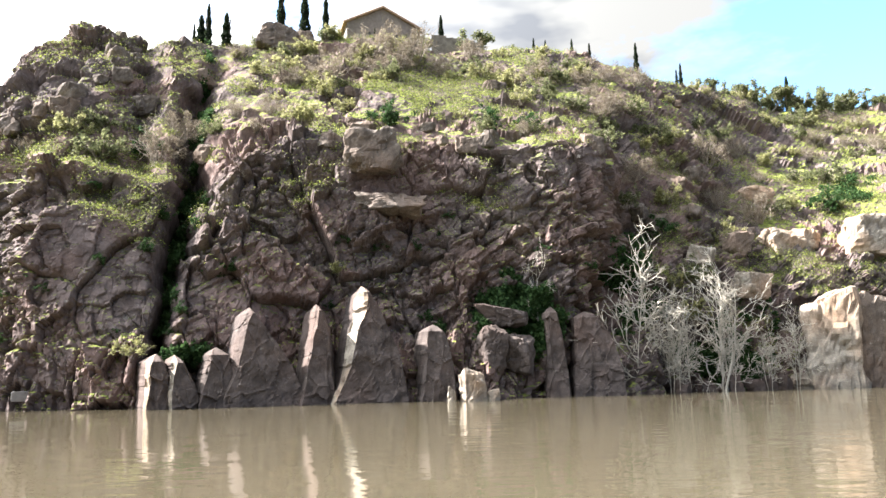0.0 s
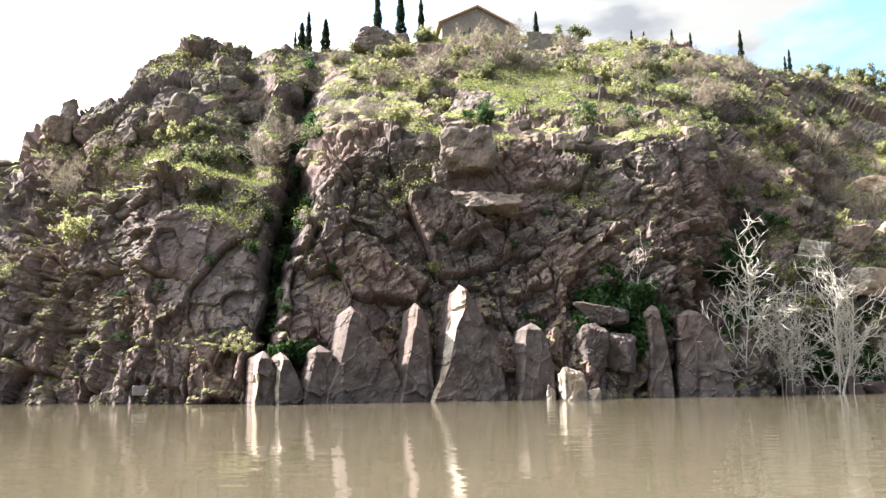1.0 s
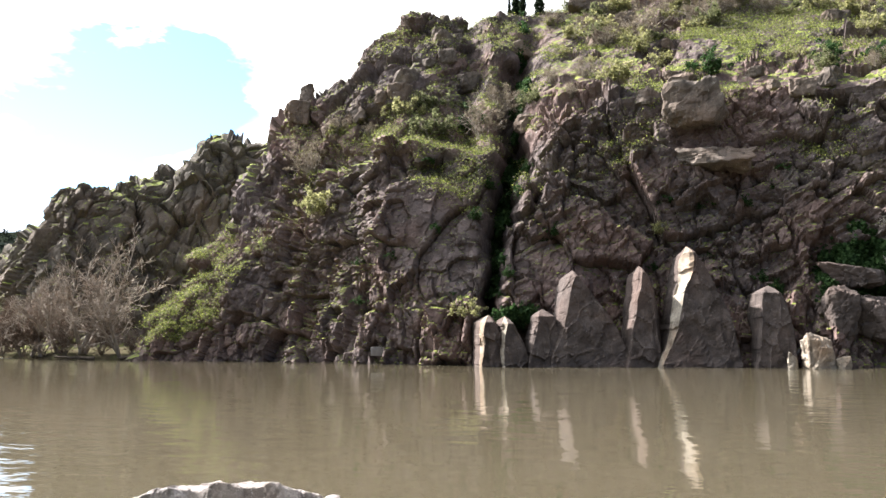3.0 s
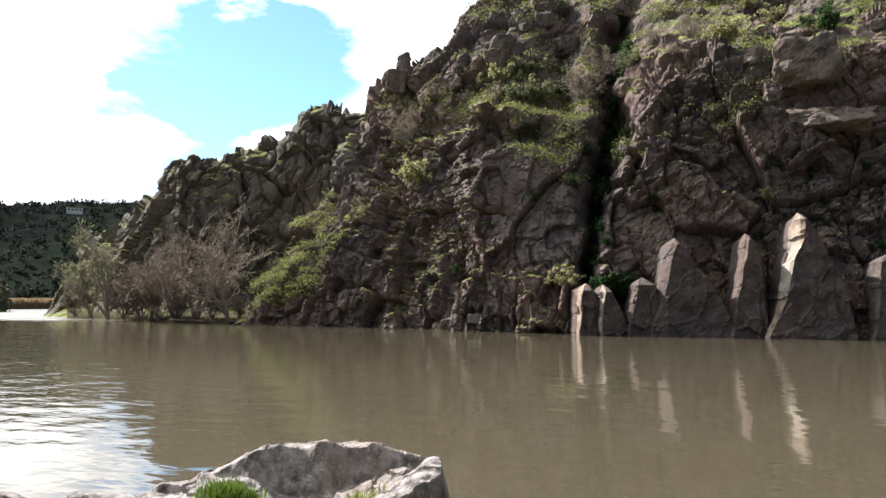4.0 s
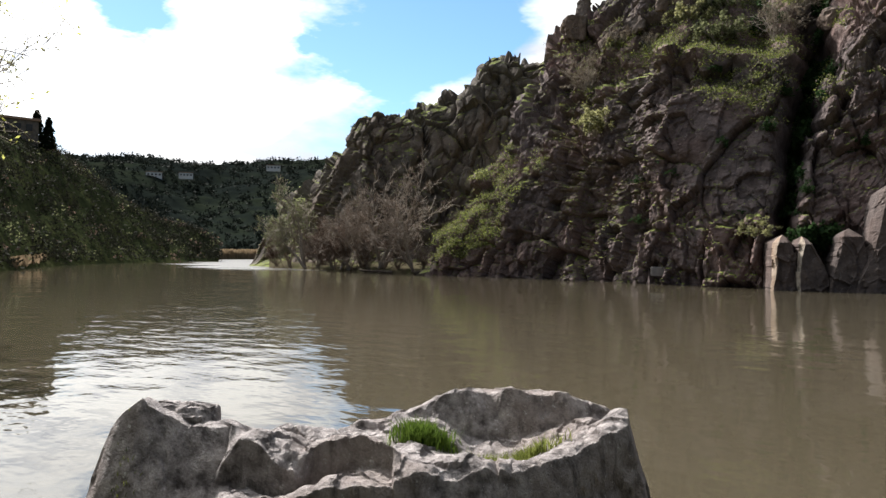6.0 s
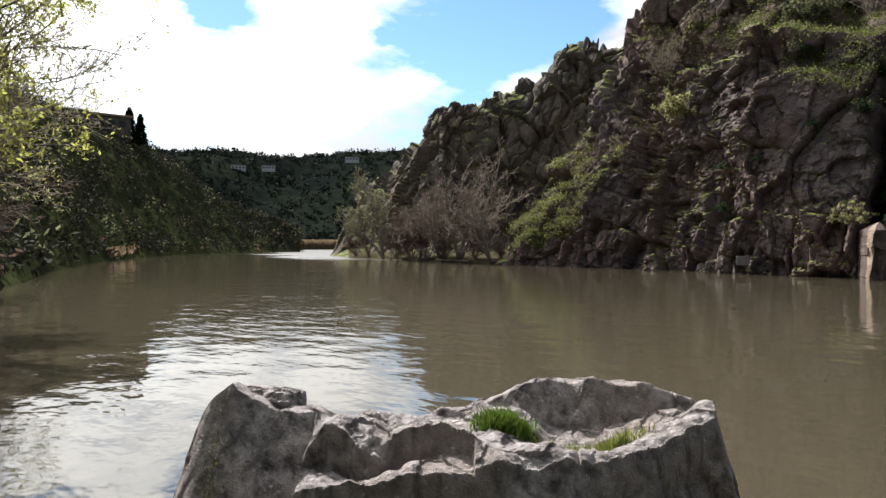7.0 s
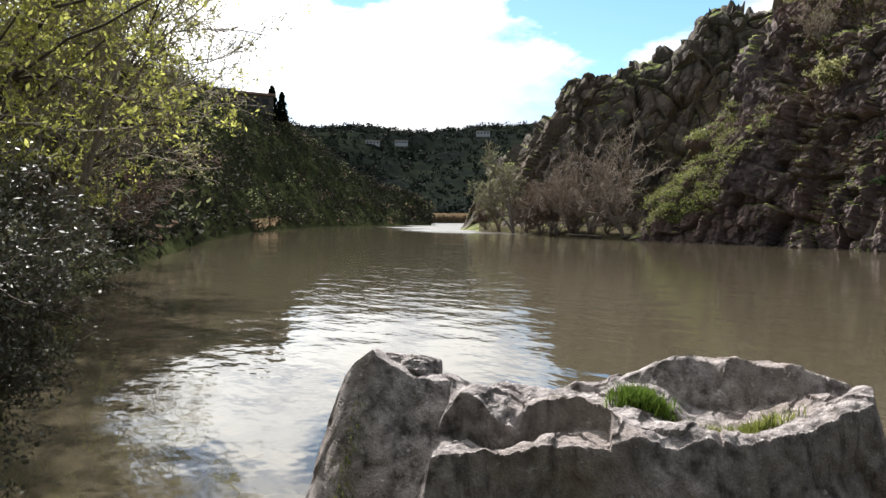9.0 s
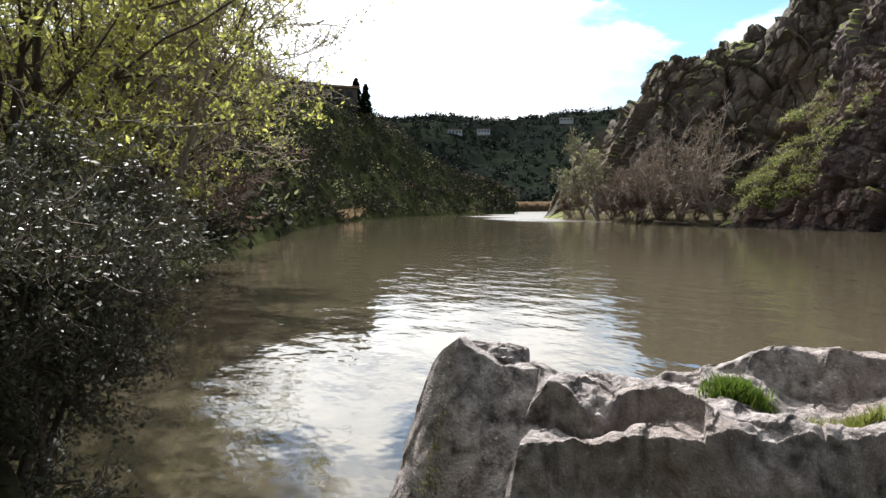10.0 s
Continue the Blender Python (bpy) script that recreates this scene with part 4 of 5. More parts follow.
boulder("huge square brown boulder perched on the cliff brow", on_cliff(5.0, 16.0, 1.8), (4.7, 4.2, 3.8), 8, 11)
boulder("flat-lying shelf of pale rock jutting from the cliff", on_cliff(3.6, 12.4, 1.0), (6.0, 3.2, 1.7), -6, 12, tip=(0, 6))
boulder("large weathered boulder on the crest", on_cliff(12.4, 23.6, 0.5), (5.2, 4.5, 4.0), 20, 13)
boulder("rounded boulder beside the crest rock", on_cliff(10.4, 24.0, 0.3), (2.0, 2.0, 2.6), 40, 14)
boulder("dark boulder below the crest", on_cliff(10.2, 21.8, 0.3), (4.4, 3.5, 3.0), 10, 15)
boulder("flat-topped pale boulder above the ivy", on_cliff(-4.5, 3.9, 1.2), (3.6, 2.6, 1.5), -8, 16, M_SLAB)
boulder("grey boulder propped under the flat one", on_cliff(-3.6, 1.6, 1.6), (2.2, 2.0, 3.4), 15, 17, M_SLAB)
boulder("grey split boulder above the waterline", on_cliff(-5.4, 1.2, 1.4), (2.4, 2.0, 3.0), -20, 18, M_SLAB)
# sunlit rocks in the water: part of the sunlight is in their pale colour
boulder("sunlit pale rock standing in the water", at(-2.0, 60.2, 0.6), (1.7, 1.6, 3.2), 25, 19, M_PALE_SUNLIT)
boulder("small sunlit rock in the water", at(-0.5, 60.2, 0.1), (0.7, 0.8, 1.7), 5, 20, M_PALE_SUNLIT)
boulder("small sunlit rock in the water", at(-3.5, 60.3, 0.1), (0.9, 0.8, 1.5), 50, 21, M_PALE_SUNLIT)
boulder("stone pinnacle on the skyline of the spur", on_cliff(33.8, 17.2, 0.0) + Vector((0, 0, 0.2)), (1.5, 1.6, 3.6), 10, 22, tip=(0, 8))
boulder("knobbly boulder beside the pinnacle", on_cliff(34.4, 16.2, 0.3), (2.8, 2.6, 2.4), 30, 23)
boulder("pale boulder half buried in the green slope", on_cliff(-22.3, 11.5, 0.4), (4.0, 3.0, 2.6), 0, 24, M_PALE_SUNLIT)
boulder("orange-stained boulder above the far shore", on_cliff(-29.2, 7.8, 1.0), (6.5, 5.0, 5.5), 15, 25, M_PALE_SUNLIT)
# sunlit tower in pale stone, shaded one darker: light put into the colour
boulder("tall pale sunlit rock tower on the shore", at(-26.6, 82.5, 3.6), (5.0, 5.5, 11.0), -22, 26, M_PALE_SUNLIT)
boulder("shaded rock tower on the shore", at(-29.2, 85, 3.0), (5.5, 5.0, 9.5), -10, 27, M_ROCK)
boulder("white sunlit block on the slope", on_cliff(-23.8, 8.0, 0.8), (4.2, 3.2, 3.2), 12, 28, M_PALE_SUNLIT)
boulder("white sunlit block on the slope", on_cliff(-25.3, 8.2, 0.8), (3.0, 2.6, 2.6), 40, 29, M_PALE_SUNLIT)
boulder("pale boulder above the bare trees", on_cliff(-18.6, 7.6, 0.6), (2.6, 2.4, 2.2), 60, 30, M_PALE_SUNLIT)
boulder("pale boulder above the bare trees", on_cliff(-21.6, 5.4, 0.8), (3.4, 2.6, 2.8), 30, 31, M_PALE_SUNLIT)
boulder("low sunlit boulder at the waterline", at(-25.2, 82, 0.3), (3.2, 2.4, 2.6), 30, 32, M_PALE_SUNLIT)
boulder("low sunlit boulder at the waterline", at(-28.2, 85, 0.2), (2.6, 2.4, 2.2), 70, 33, M_PALE_SUNLIT)

rng = np.random.default_rng(8)
for k in range(46):
    # blocks along the brow and on the green slope
    bear = rng.uniform(-22, 19) if k < 32 else rng.uniform(21, 33)
    e1 = float(column(BROW, np.array([bear]))[1][0])
    e3 = float(column(CREST, np.array([bear]))[1][0])
    rise = e1 + (e3 - e1) * (rng.uniform(-0.05, 0.15) if k < 18 else rng.uniform(0.1, 0.97))
    big = rng.uniform(0.9, 2.4)
    boulder("weathered brown boulder on the grassy slope", on_cliff(bear, rise, 0.1), (big * rng.uniform(0.8, 1.5), big, big * rng.uniform(0.7, 1.2)), rng.uniform(0, 90), 60 + k, M_ROCK, (rng.uniform(-10, 10), rng.uniform(-10, 10)), "slope boulders", 16)


# ---------- herbs and ivy on the cliff ----------
def scatter_cliff():
    rng = np.random.default_rng(5)
    p = CLIFF.reshape(-1, 3)
    nz = CLIFF_N.reshape(-1, 3)[:, 2]
    bear, rise = C_BEAR.reshape(-1), C_RISE.reshape(-1)
    cover = fbm(p, 0.16, 4, 12)
    # herbs: flat ledges and the upper slope
    spur = np.exp(-(((bear - np.interp(rise, [-1, 5, 9, 13], [43.5, 39, 35.5, 33])) / 1.7) ** 2)) * (rise < 14)
    lie = CLIFF_SLOPE.reshape(-1)
    ledge = np.exp(-((rise - np.interp(bear, [19, 22, 26, 30, 34], [13.6, 14.2, 14.9, 14.0, 12.5])) / 0.7) ** 2) * (bear > 20) * (bear < 34)
    spur = np.maximum(spur * 0.62, ledge * 0.75) * np.clip(0.75 + 0.9 * fbm(p, 0.35, 3, 29), 0, 1)
    want = (nz > 0.60 - 0.35 * spur) & ((lie > 0.42) | (spur > 0.35)) & (cover + 0.9 * spur + (nz - 0.75) * 1.4 > 0.02) & (p[:, 2] > 2)
    ids = np.nonzero(want)[0]
    ids = ids[rng.integers(0, len(ids), 105000)]
    per = 3
    ctr = np.repeat(p[ids], per, 0) + rng.normal(size=(len(ids) * per, 3)) * np.array((0.34, 0.34, 0.16)) + np.array((0, 0, 0.08))
    v, f = leaf_quads(ctr, np.full(len(ctr), 0.20), rng, 0.5)
    kind = np.repeat(rng.choice([0, 0, 0, 1, 1, 2], len(ids)), per)
    ob = mesh_object("herbs", v, f, [M_HERB, M_SHRUB, M_DRY], slots=kind)
    tagged(ob, "bright green spring herbs and grass on the ledges", "grass", kind="stuff")
    # ivy in the cleft and at the foot of the recess
    line = np.interp(rise, [-2, 3, 10, 15, 20], [21.2, 20.2, 19.0, 18.3, 17.6])
    damp = 0.8 * np.exp(-(((bear - line + 0.3) / 0.7) ** 2)) * (rise > 3) + np.exp(-(((bear - 17.8) / 2.0) ** 2 + ((rise - 2.0) / 1.4) ** 2))
    damp = damp + np.exp(-(((bear + 5.5) / 3.6) ** 2 + ((rise - 3.4) / 2.6) ** 2)) * 1.7 + np.exp(-(((bear + 13) / 1.6) ** 2 + ((rise - 6) / 4) ** 2)) + np.exp(-(((bear - 10.5) / 2.0) ** 2 + ((rise - 5.8) / 0.8) ** 2)) * 0.9
    damp = damp + np.exp(-(((bear + 20) / 4.5) ** 2 + ((rise - 0.6) / 2.0) ** 2)) + np.exp(-(((bear + 28) / 2) ** 2 + ((rise - 11) / 1.6) ** 2)) * 0.8
    ids = np.nonzero(damp + cover * 0.2 + fbm(p, 0.55, 3, 19) * 0.5 > 0.80)[0]
    ids = ids[rng.integers(0, len(ids), 26000)]
    ctr = np.repeat(p[ids], 3, 0) + rng.normal(size=(len(ids) * 3, 3)) * 0.22 + CLIFF_N.reshape(-1, 3)[np.repeat(ids, 3)] * 0.2
    v, f = leaf_quads(ctr, np.full(len(ctr), 0.36), rng, 0.7)
    ob = mesh_object("ivy", v, f, M_IVY)
    tagged(ob, "dark green ivy hanging in the damp clefts", "ivy", kind="stuff")


scatter_cliff()

# shrubs: a few kinds, then repeats
SHRUBS = [
    shrub("shrub", "grey-green evergreen shrub on the rocky slope", 1.0, 1.5, 41, M_SHRUB, M_GREYBARK, 1300, 0.24),
    shrub("shrub", "bare greyish twiggy bush on the rocky slope", 1.1, 1.9, 42, M_DRY, M_GREYBARK, 1300, 0.34, 0.10, 34),
    shrub("shrub", "yellow-green leafy bush on the rocky slope", 0.9, 1.3, 43, M_OLIVE, M_GREYBARK, 1300, 0.22),
    shrub("shrub", "dark evergreen bush in a rock joint", 0.9, 1.3, 44, M_IVY, M_DARKBARK, 1200, 0.24),
]
for k, ob in enumerate(SHRUBS):
    ob["group"] = "slope shrubs"
PLACED = [(10.3, 18.2, 2, 1.3), (12.0, 21.6, 2, 1.6), (8.6, 21.0, 1, 1.9), (-22.4, 9.6, 1, 1.8), (-19.4, 13.8, 1, 2.0), (-26.6, 11.8, 0, 2.2), (-16.8, 15.6, 0, 1.4), (19.2, 16.4, 1, 1.6),
          (7.6, 7.3, 2, 0.7), (-14.2, 13.4, 1, 1.8), (21.7, 1.6, 2, 1.1), (33.0, 9.0, 2, 1.6), (20.6, 14.8, 1, 1.5), (24.5, 14.9, 0, 1.5), (5.0, 22.6, 1, 2.2), (2.0, 22.4, 1, 2.2), (-3.6, 21.2, 2, 1.6), (-15.0, 3.5, 3, 1.6), (-16.6, 5.6, 2, 1.8), (-17.8, 3.2, 2, 1.5), (-18.6, 5.8, 0, 1.6), (-20.2, 8.6, 2, 1.7), (-21.5, 3.0, 3, 1.6), (-19.2, 1.6, 3, 1.7), (-23.0, 2.4, 3, 1.5), (-15.8, 9.0, 3, 1.8), (-14.4, 6.8, 3, 1.6), (-26.4, 9.8, 3, 1.8), (-17.0, 11.4, 2, 1.5)]
used = [False] * 4
spots = list(PLACED)
rng = np.random.default_rng(17)
while len(spots) < 135:
    bear = rng.uniform(-34, 19.5) if rng.random() < 0.85 else rng.uniform(20, 36)
    e1 = float(column(BROW, np.array([bear]))[1][0])
    e3 = float(column(CREST, np.array([bear]))[1][0])
    f = rng.uniform(0.02, 1.0) ** 0.75 * (0.3 if bear > 19.5 else 1.0)
    spots.append((bear, e1 + (e3 - e1) * f, int(rng.choice([0, 1, 2, 2])) if f > 0.2 else int(rng.choice([0, 1, 3])), rng.uniform(0.6, 1.5)))
while len(spots) < 215:
    bear = rng.uniform(-34, 12)
    e1 = float(column(BROW, np.array([bear]))[1][0])
    e3 = float(column(CREST, np.array([bear]))[1][0])
    spots.append((bear, e1 + (e3 - e1) * rng.uniform(0.55, 1.0), int(rng.choice([0, 1, 2, 2])), rng.uniform(0.7, 1.5)))
while len(spots) < 245:
    bear = rng.uniform(-12, 30)
    spots.append((bear, rng.uniform(2, 13), 3, rng.uniform(0.3, 0.8)))
for k, (bear, rise, kind, big) in enumerate(spots):
    place = on_cliff(bear, rise, -0.15)
    m = pose(*place, 0, 0, rng.uniform(0, 360))
    if not used[kind]:
        ob, used[kind] = SHRUBS[kind], True
        ob.matrix_world = m
    else:
        ob = copy_thing(SHRUBS[kind], m)
    ob.scale = (big, big, big * rng.uniform(0.8, 1.15))

# ---------- bare trees on the far shore ----------
BARE_LABEL = "leafless white-barked tree on the far shore"
BARE = [tree("bare_tree", BARE_LABEL, 1.0, 71, M_WHITEBARK, stems=3, spread=0.13, thick=0.0075, limbs=8, twigs=6, finer=4, lift=0.05, lo=0.25, min_r=0.0008),
        tree("bare_tree", BARE_LABEL, 1.0, 72, M_WHITEBARK, stems=1, thick=0.010, limbs=9, twigs=4, finer=3, lift=0.05, lo=0.3, lean=(0.10, 0), min_r=0.0008),
        tree("bare_tree", BARE_LABEL, 1.0, 73, M_WHITEBARK, stems=2, spread=0.06, thick=0.012, limbs=7, twigs=4, finer=3, lift=0.05, lo=0.45, lean=(0.24, 0), min_r=0.0008)]
for k, (bear, dist, tall, turn, kind) in enumerate([(-14.7, 73.5, 11.4, 20, 0), (-15.9, 74.2, 7.5, 200, 0), (-17.3, 74.6, 9.6, 10, 1), (-19.4, 76, 11.4, 190, 1), (-20.2, 76.3, 10.6, 0, 2), (-20.5, 76.6, 12.2, -14, 2), (-19.7, 75.8, 5.5, 120, 0), (-24.0, 80, 6.0, 200, 0), (-16.6, 74.4, 6.0, 60, 0), (-22.4, 78.5, 5.0, 70, 0)]):
    m = pose(*at(bear, dist, 0.25), 0, 0, turn)
    ob = copy_thing(BARE[kind], m)
    ob.scale = (tall, tall, tall)
    tagged(ob, group="bare trees on the far shore")
ob = copy_thing(BARE[1], pose(*on_cliff(-7.0, 3.0, 0.3), 0, 0, 45))
ob.scale = (6.0, 6.0, 7.0)
tagged(ob, "slim leafless tree rising out of the ivy")
for b in BARE:
    for o in list(b.children_recursive) + [b]:
        bpy.data.objects.remove(o)


# ---------- the crest: house, wall, cypresses ----------
def box(name, x0, x1, y0, y1, z0, z1, mat, parent):
    bm = bmesh.new()
    bmesh.ops.create_cube(bm, size=1.0)
    for v in bm.verts:
        v.co = Vector((x0 + (v.co.x + 0.5) * (x1 - x0), y0 + (v.co.y + 0.5) * (y1 - y0), z0 + (v.co.z + 0.5) * (z1 - z0)))
    bmesh.ops.bevel(bm, geom=list(bm.edges), offset=0.03, segments=1, affect="EDGES")
    return part(name, bm, mat, parent)


def house():
    root = new("house")
    tagged(root, "stuccoed gabled house with a clay-tiled roof on the crest", "house")
    w, dep, eave, ridge = 5.6, 12.0, 3.6, 6.4
    bm = bmesh.new()
    out = [(-w, -2), (w, -2), (w, eave), (0, ridge), (-w, eave)]
    fr = [bm.verts.new((x, 0, z)) for x, z in out]
    bk = [bm.verts.new((x, dep, z)) for x, z in out]
    bm.faces.new(fr)
    bm.faces.new(bk[::-1])
    for k in range(5):
        bm.faces.new((fr[k], bk[k], bk[(k + 1) % 5], fr[(k + 1) % 5]))
    bmesh.ops.recalc_face_normals(bm, faces=bm.faces)
    part("wall", bm, M_STUCCO, root)
    for sgn in (-1, 1):
        bm = bmesh.new()
        x1, z1 = sgn * (w + 0.6), eave - 0.3
        pts = [(0, ridge + 0.05), (x1, z1 + 0.05), (x1, z1 + 0.25), (0, ridge + 0.28)]
        a_ = [bm.verts.new((x, -0.5, z)) for x, z in pts]
        b_ = [bm.verts.new((x, dep + 0.5, z)) for x, z in pts]
        bm.faces.new(a_)
        bm.faces.new(b_[::-1])
        for k in range(4):
            bm.faces.new((a_[k], b_[k], b_[(k + 1) % 4], a_[(k + 1) % 4]))
        bmesh.ops.recalc_face_normals(bm, faces=bm.faces)
        roof = part("roof", bm, M_TILE, root)
        # rows of barrel tiles running down the slope
        lines = [([(0, y, ridge + 0.30), (x1, y, z1 + 0.27)], [0.10, 0.10]) for y in np.arange(-0.4, dep + 0.5, 0.32)]
        v, f = tubes(lines, 6)
        mesh_object("tile_course", v, f, M_TILE, True, roof)
    ch = box("chimney", 3.4, 4.0, 3.0, 3.6, 3.0, 6.6, M_STUCCO, root)
    box("cap", 3.3, 4.1, 2.9, 3.7, 6.6, 6.75, M_TILE, ch)
    for x in (-2.4, 2.0):
        win = box("window", x - 0.45, x + 0.45, -0.03, 0.1, 1.2, 2.4, M_GLASSDARK, root)
        box("sill", x - 0.55, x + 0.55, -0.12, 0.1, 1.08, 1.18, M_STUCCO, win)
    return root


ob = house()
ob.matrix_world = pose(*at(4.3, 114, up(114, 26.3) - 6.6), 0, 0, 16)

wall = new("garden_wall")
tagged(wall, "long weathered masonry garden wall along the crest", "wall")
for k in range(7):
    bear = 0.2 - k * 0.55
    g0 = at(bear, 111, up(111, 24.3 - k * 0.10))
    pc = box("wall_section", -0.6, 0.6, 0, 0.5, -3, 0.35 + 0.1 * (k % 2), M_STONEWALL, wall)
    pc.matrix_world = pose(*g0, 0, 0, bear)

CYP = [cypress("cypress", "slender dark green cypress on the skyline", 5.0, 91), cypress("cypress", "slender dark green cypress on the skyline", 5.0, 92)]
for k, (bear, dist, lo, hi) in enumerate([(18.4, 100, 23.2, 24.4), (17.4, 101, 23.3, 25.8), (17.9, 102, 23.3, 25.0), (16.1, 102, 23.3, 25.35), (12.1, 108, 24.3, 27.3), (10.3, 109, 24.3, 27.7), (8.7, 110, 24.3, 26.9), (-0.25, 113, 24.2, 25.75),
                                          (-15.0, 121, 20.8, 22.85), (-18.1, 128, 19.5, 21.1), (-17.8, 128, 19.5, 20.7), (-25.1, 152, 17.0, 19.15), (-7.4, 116, 22.6, 23.9), (-8.3, 117, 22.6, 23.7), (-10.3, 118, 22.2, 23.6), (-11.6, 118, 22.0, 23.2), (4.9, 112, 24.2, 24.9)]):
    z0, z1 = up(dist, lo), up(dist, hi)
    ob = copy_thing(CYP[k % 2], pose(*at(bear, dist, z0), 0, 0, 50 * k))
    z0 = min(z0, ground_at(bear, dist).z - 0.2)
    q = (z1 - z0) / 5.0
    ob.location.z = z0
    fat = q if q > 0.8 else q * 1.1
    if bear in (16.1, 17.9):
        fat = fat * 1.7
    ob.scale = (fat * 0.9, fat * 0.9, q)
    tagged(ob, group="cypresses on the crest")
for b in CYP:
    for o in list(b.children_recursive) + [b]:
        bpy.data.objects.remove(o)

# round-topped trees on the far right of the crest
CREST_TREES = [tree("crest_tree", "low grey-green tree on the skyline meadow", 4.0, 130 + k, M_GREYBARK, stems=2, spread=0.4, thick=0.14, limbs=8, twigs=5, finer=2, leaves=2600, leaf_mat=M_SHRUB, leaf_size=0.34, min_r=0.03) for k in range(2)]
rng = np.random.default_rng(4)
for k in range(26):
    bear = -19.5 - k * 0.55 if k < 22 else rng.uniform(-15, 2)
    e3 = float(column(CREST, np.array([bear]))[1][0])
    d3 = float(column(CREST, np.array([bear]))[0][0])
    ob = copy_thing(CREST_TREES[k % 2], pose(*at(bear, d3 + 2, up(d3, e3) - 1.3), 0, 0, rng.uniform(0, 360)))
    q = rng.uniform(0.6, 1.3)
    ob.scale = (q, q, q)
    tagged(ob, group="skyline trees")
for b in CREST_TREES:
    for o in list(b.children_recursive) + [b]:
        bpy.data.objects.remove(o)

# plaque fixed to the rock just above the water
pl = new("plaque")
tagged(pl, "small pale painted plaque on the rock above the waterline", "plaque")
box("board", -0.65, 0.65, -0.06, 0.06, -0.38, 0.38, M_SIGN, pl)
pl.matrix_world = pose(*on_cliff(28.3, -0.95, 0.10), 0, 0, 28)

# ---------- cove below the far cliff: willows, reddish thicket ----------
cove = mesh_object("cove_bank", np.array([at(b_, d_, z_) for b_ in np.linspace(43, 56.5, 30) for d_, z_ in ((np.interp(b_, [43, 46, 50, 57, 60], [90, 91, 96, 125, 150]), -0.6), (np.interp(b_, [43, 46, 50, 57, 60], [92.5, 94, 99, 128, 153]), 0.5), (np.interp(b_, [43, 46, 50, 57, 60], [125, 125, 125, 150, 175]), 2.0))]), grid_faces(30, 3)[:, ::-1], M_BANK, True)
tagged(cove, "low muddy bank below the far cliff", "river bank", kind="structure")
WIL = [tree("cove_tree", "leafless spreading willow with brown twigs in the cove", 9.0, 151, M_GREYBARK, stems=3, spread=0.35, thick=0.22, limbs=9, twigs=6, finer=5, leaves=1500, leaf_mat=M_REDTWIG, leaf_size=0.35, leaf_slim=0.12, twig_mat=M_GREYBARK, min_r=0.02),
       tree("cove_tree", "olive-grey willow just coming into leaf in the cove", 7.0, 152, M_GREYBARK, stems=3, spread=0.4, thick=0.18, limbs=8, twigs=6, finer=4, leaves=2600, leaf_mat=M_SHRUB, leaf_size=0.24, leaf_slim=0.3, min_r=0.02),
       tree("cove_tree", "reddish-brown thicket of bare shoots in the cove", 5.0, 153, M_GREYBARK, stems=7, spread=0.5, lo=0.03, thick=0.07, limbs=8, twigs=5, finer=4, leaves=1600, leaf_mat=M_REDTWIG, leaf_size=0.34, leaf_slim=0.14, twig_mat=M_REDTWIG, min_r=0.02)]
for k, (bear, dist, kind, q, turn) in enumerate([(46.0, 93, 0, 0.85, 0), (48.4, 98, 0, 1.30, 130), (49.6, 100, 0, 1.05, 70), (53.9, 112, 1, 1.35, 0), (55.0, 116, 1, 1.0, 100), (50.8, 101, 2, 1.05, 0), (52.0, 104, 2, 1.15, 60), (47.2, 96, 2, 0.75, 150), (53.0, 108, 2, 0.9, 220), (51.4, 103, 0, 0.85, 200), (45.2, 92.5, 2, 0.4, 40), (56.0, 121, 2, 0.8, 10), (49.4, 98, 2, 0.7, 110)]):
    ob = copy_thing(WIL[kind], pose(*at(bear, dist, 0.4), 0, 0, turn))
    ob.scale = (q, q, q)
    tagged(ob, group="trees in the cove")
for b in WIL:
    for o in list(b.children_recursive) + [b]:
        bpy.data.objects.remove(o)

# ---------- far valley ----------
rng = np.random.default_rng(31)
ids = rng.integers(0, FAR_HILL.shape[0] * FAR_HILL.shape[1], 2600)
p0 = FAR_HILL.reshape(-1, 3)[ids]
p0 = p0[p0[:, 2] > 2]
ridge = FAR_HILL[:, 180]
ridge = ridge[rng.integers(0, len(ridge), 260)] + rng.normal(size=(260, 3)) * np.array((3, 3, 0.2))
p0 = np.concatenate([p0, ridge])
big = rng.uniform(1.5, 4.0, len(p0))
ctr = np.repeat(p0 + np.array((0, 0, 1.0)), 16, 0) + rng.normal(size=(len(p0) * 16, 3)) * (np.repeat(big, 16)[:, None] * np.array((0.42, 0.42, 0.36)))
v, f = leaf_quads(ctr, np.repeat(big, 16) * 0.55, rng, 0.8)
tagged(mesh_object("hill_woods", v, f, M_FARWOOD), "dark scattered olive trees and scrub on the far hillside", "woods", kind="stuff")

ids = rng.integers(0, LEFT_HILL.shape[0] * LEFT_HILL.shape[1], 5200)
p0 = LEFT_HILL.reshape(-1, 3)[ids]
p0 = p0[p0[:, 2] > 0.5]
big = rng.uniform(0.6, 2.0, len(p0))
ctr = np.repeat(p0 + np.array((0, 0, 0.3)), 18, 0) + rng.normal(size=(len(p0) * 18, 3)) * (np.repeat(big, 18)[:, None] * np.array((0.45, 0.45, 0.35)))
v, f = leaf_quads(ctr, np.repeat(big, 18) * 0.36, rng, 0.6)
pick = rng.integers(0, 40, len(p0))
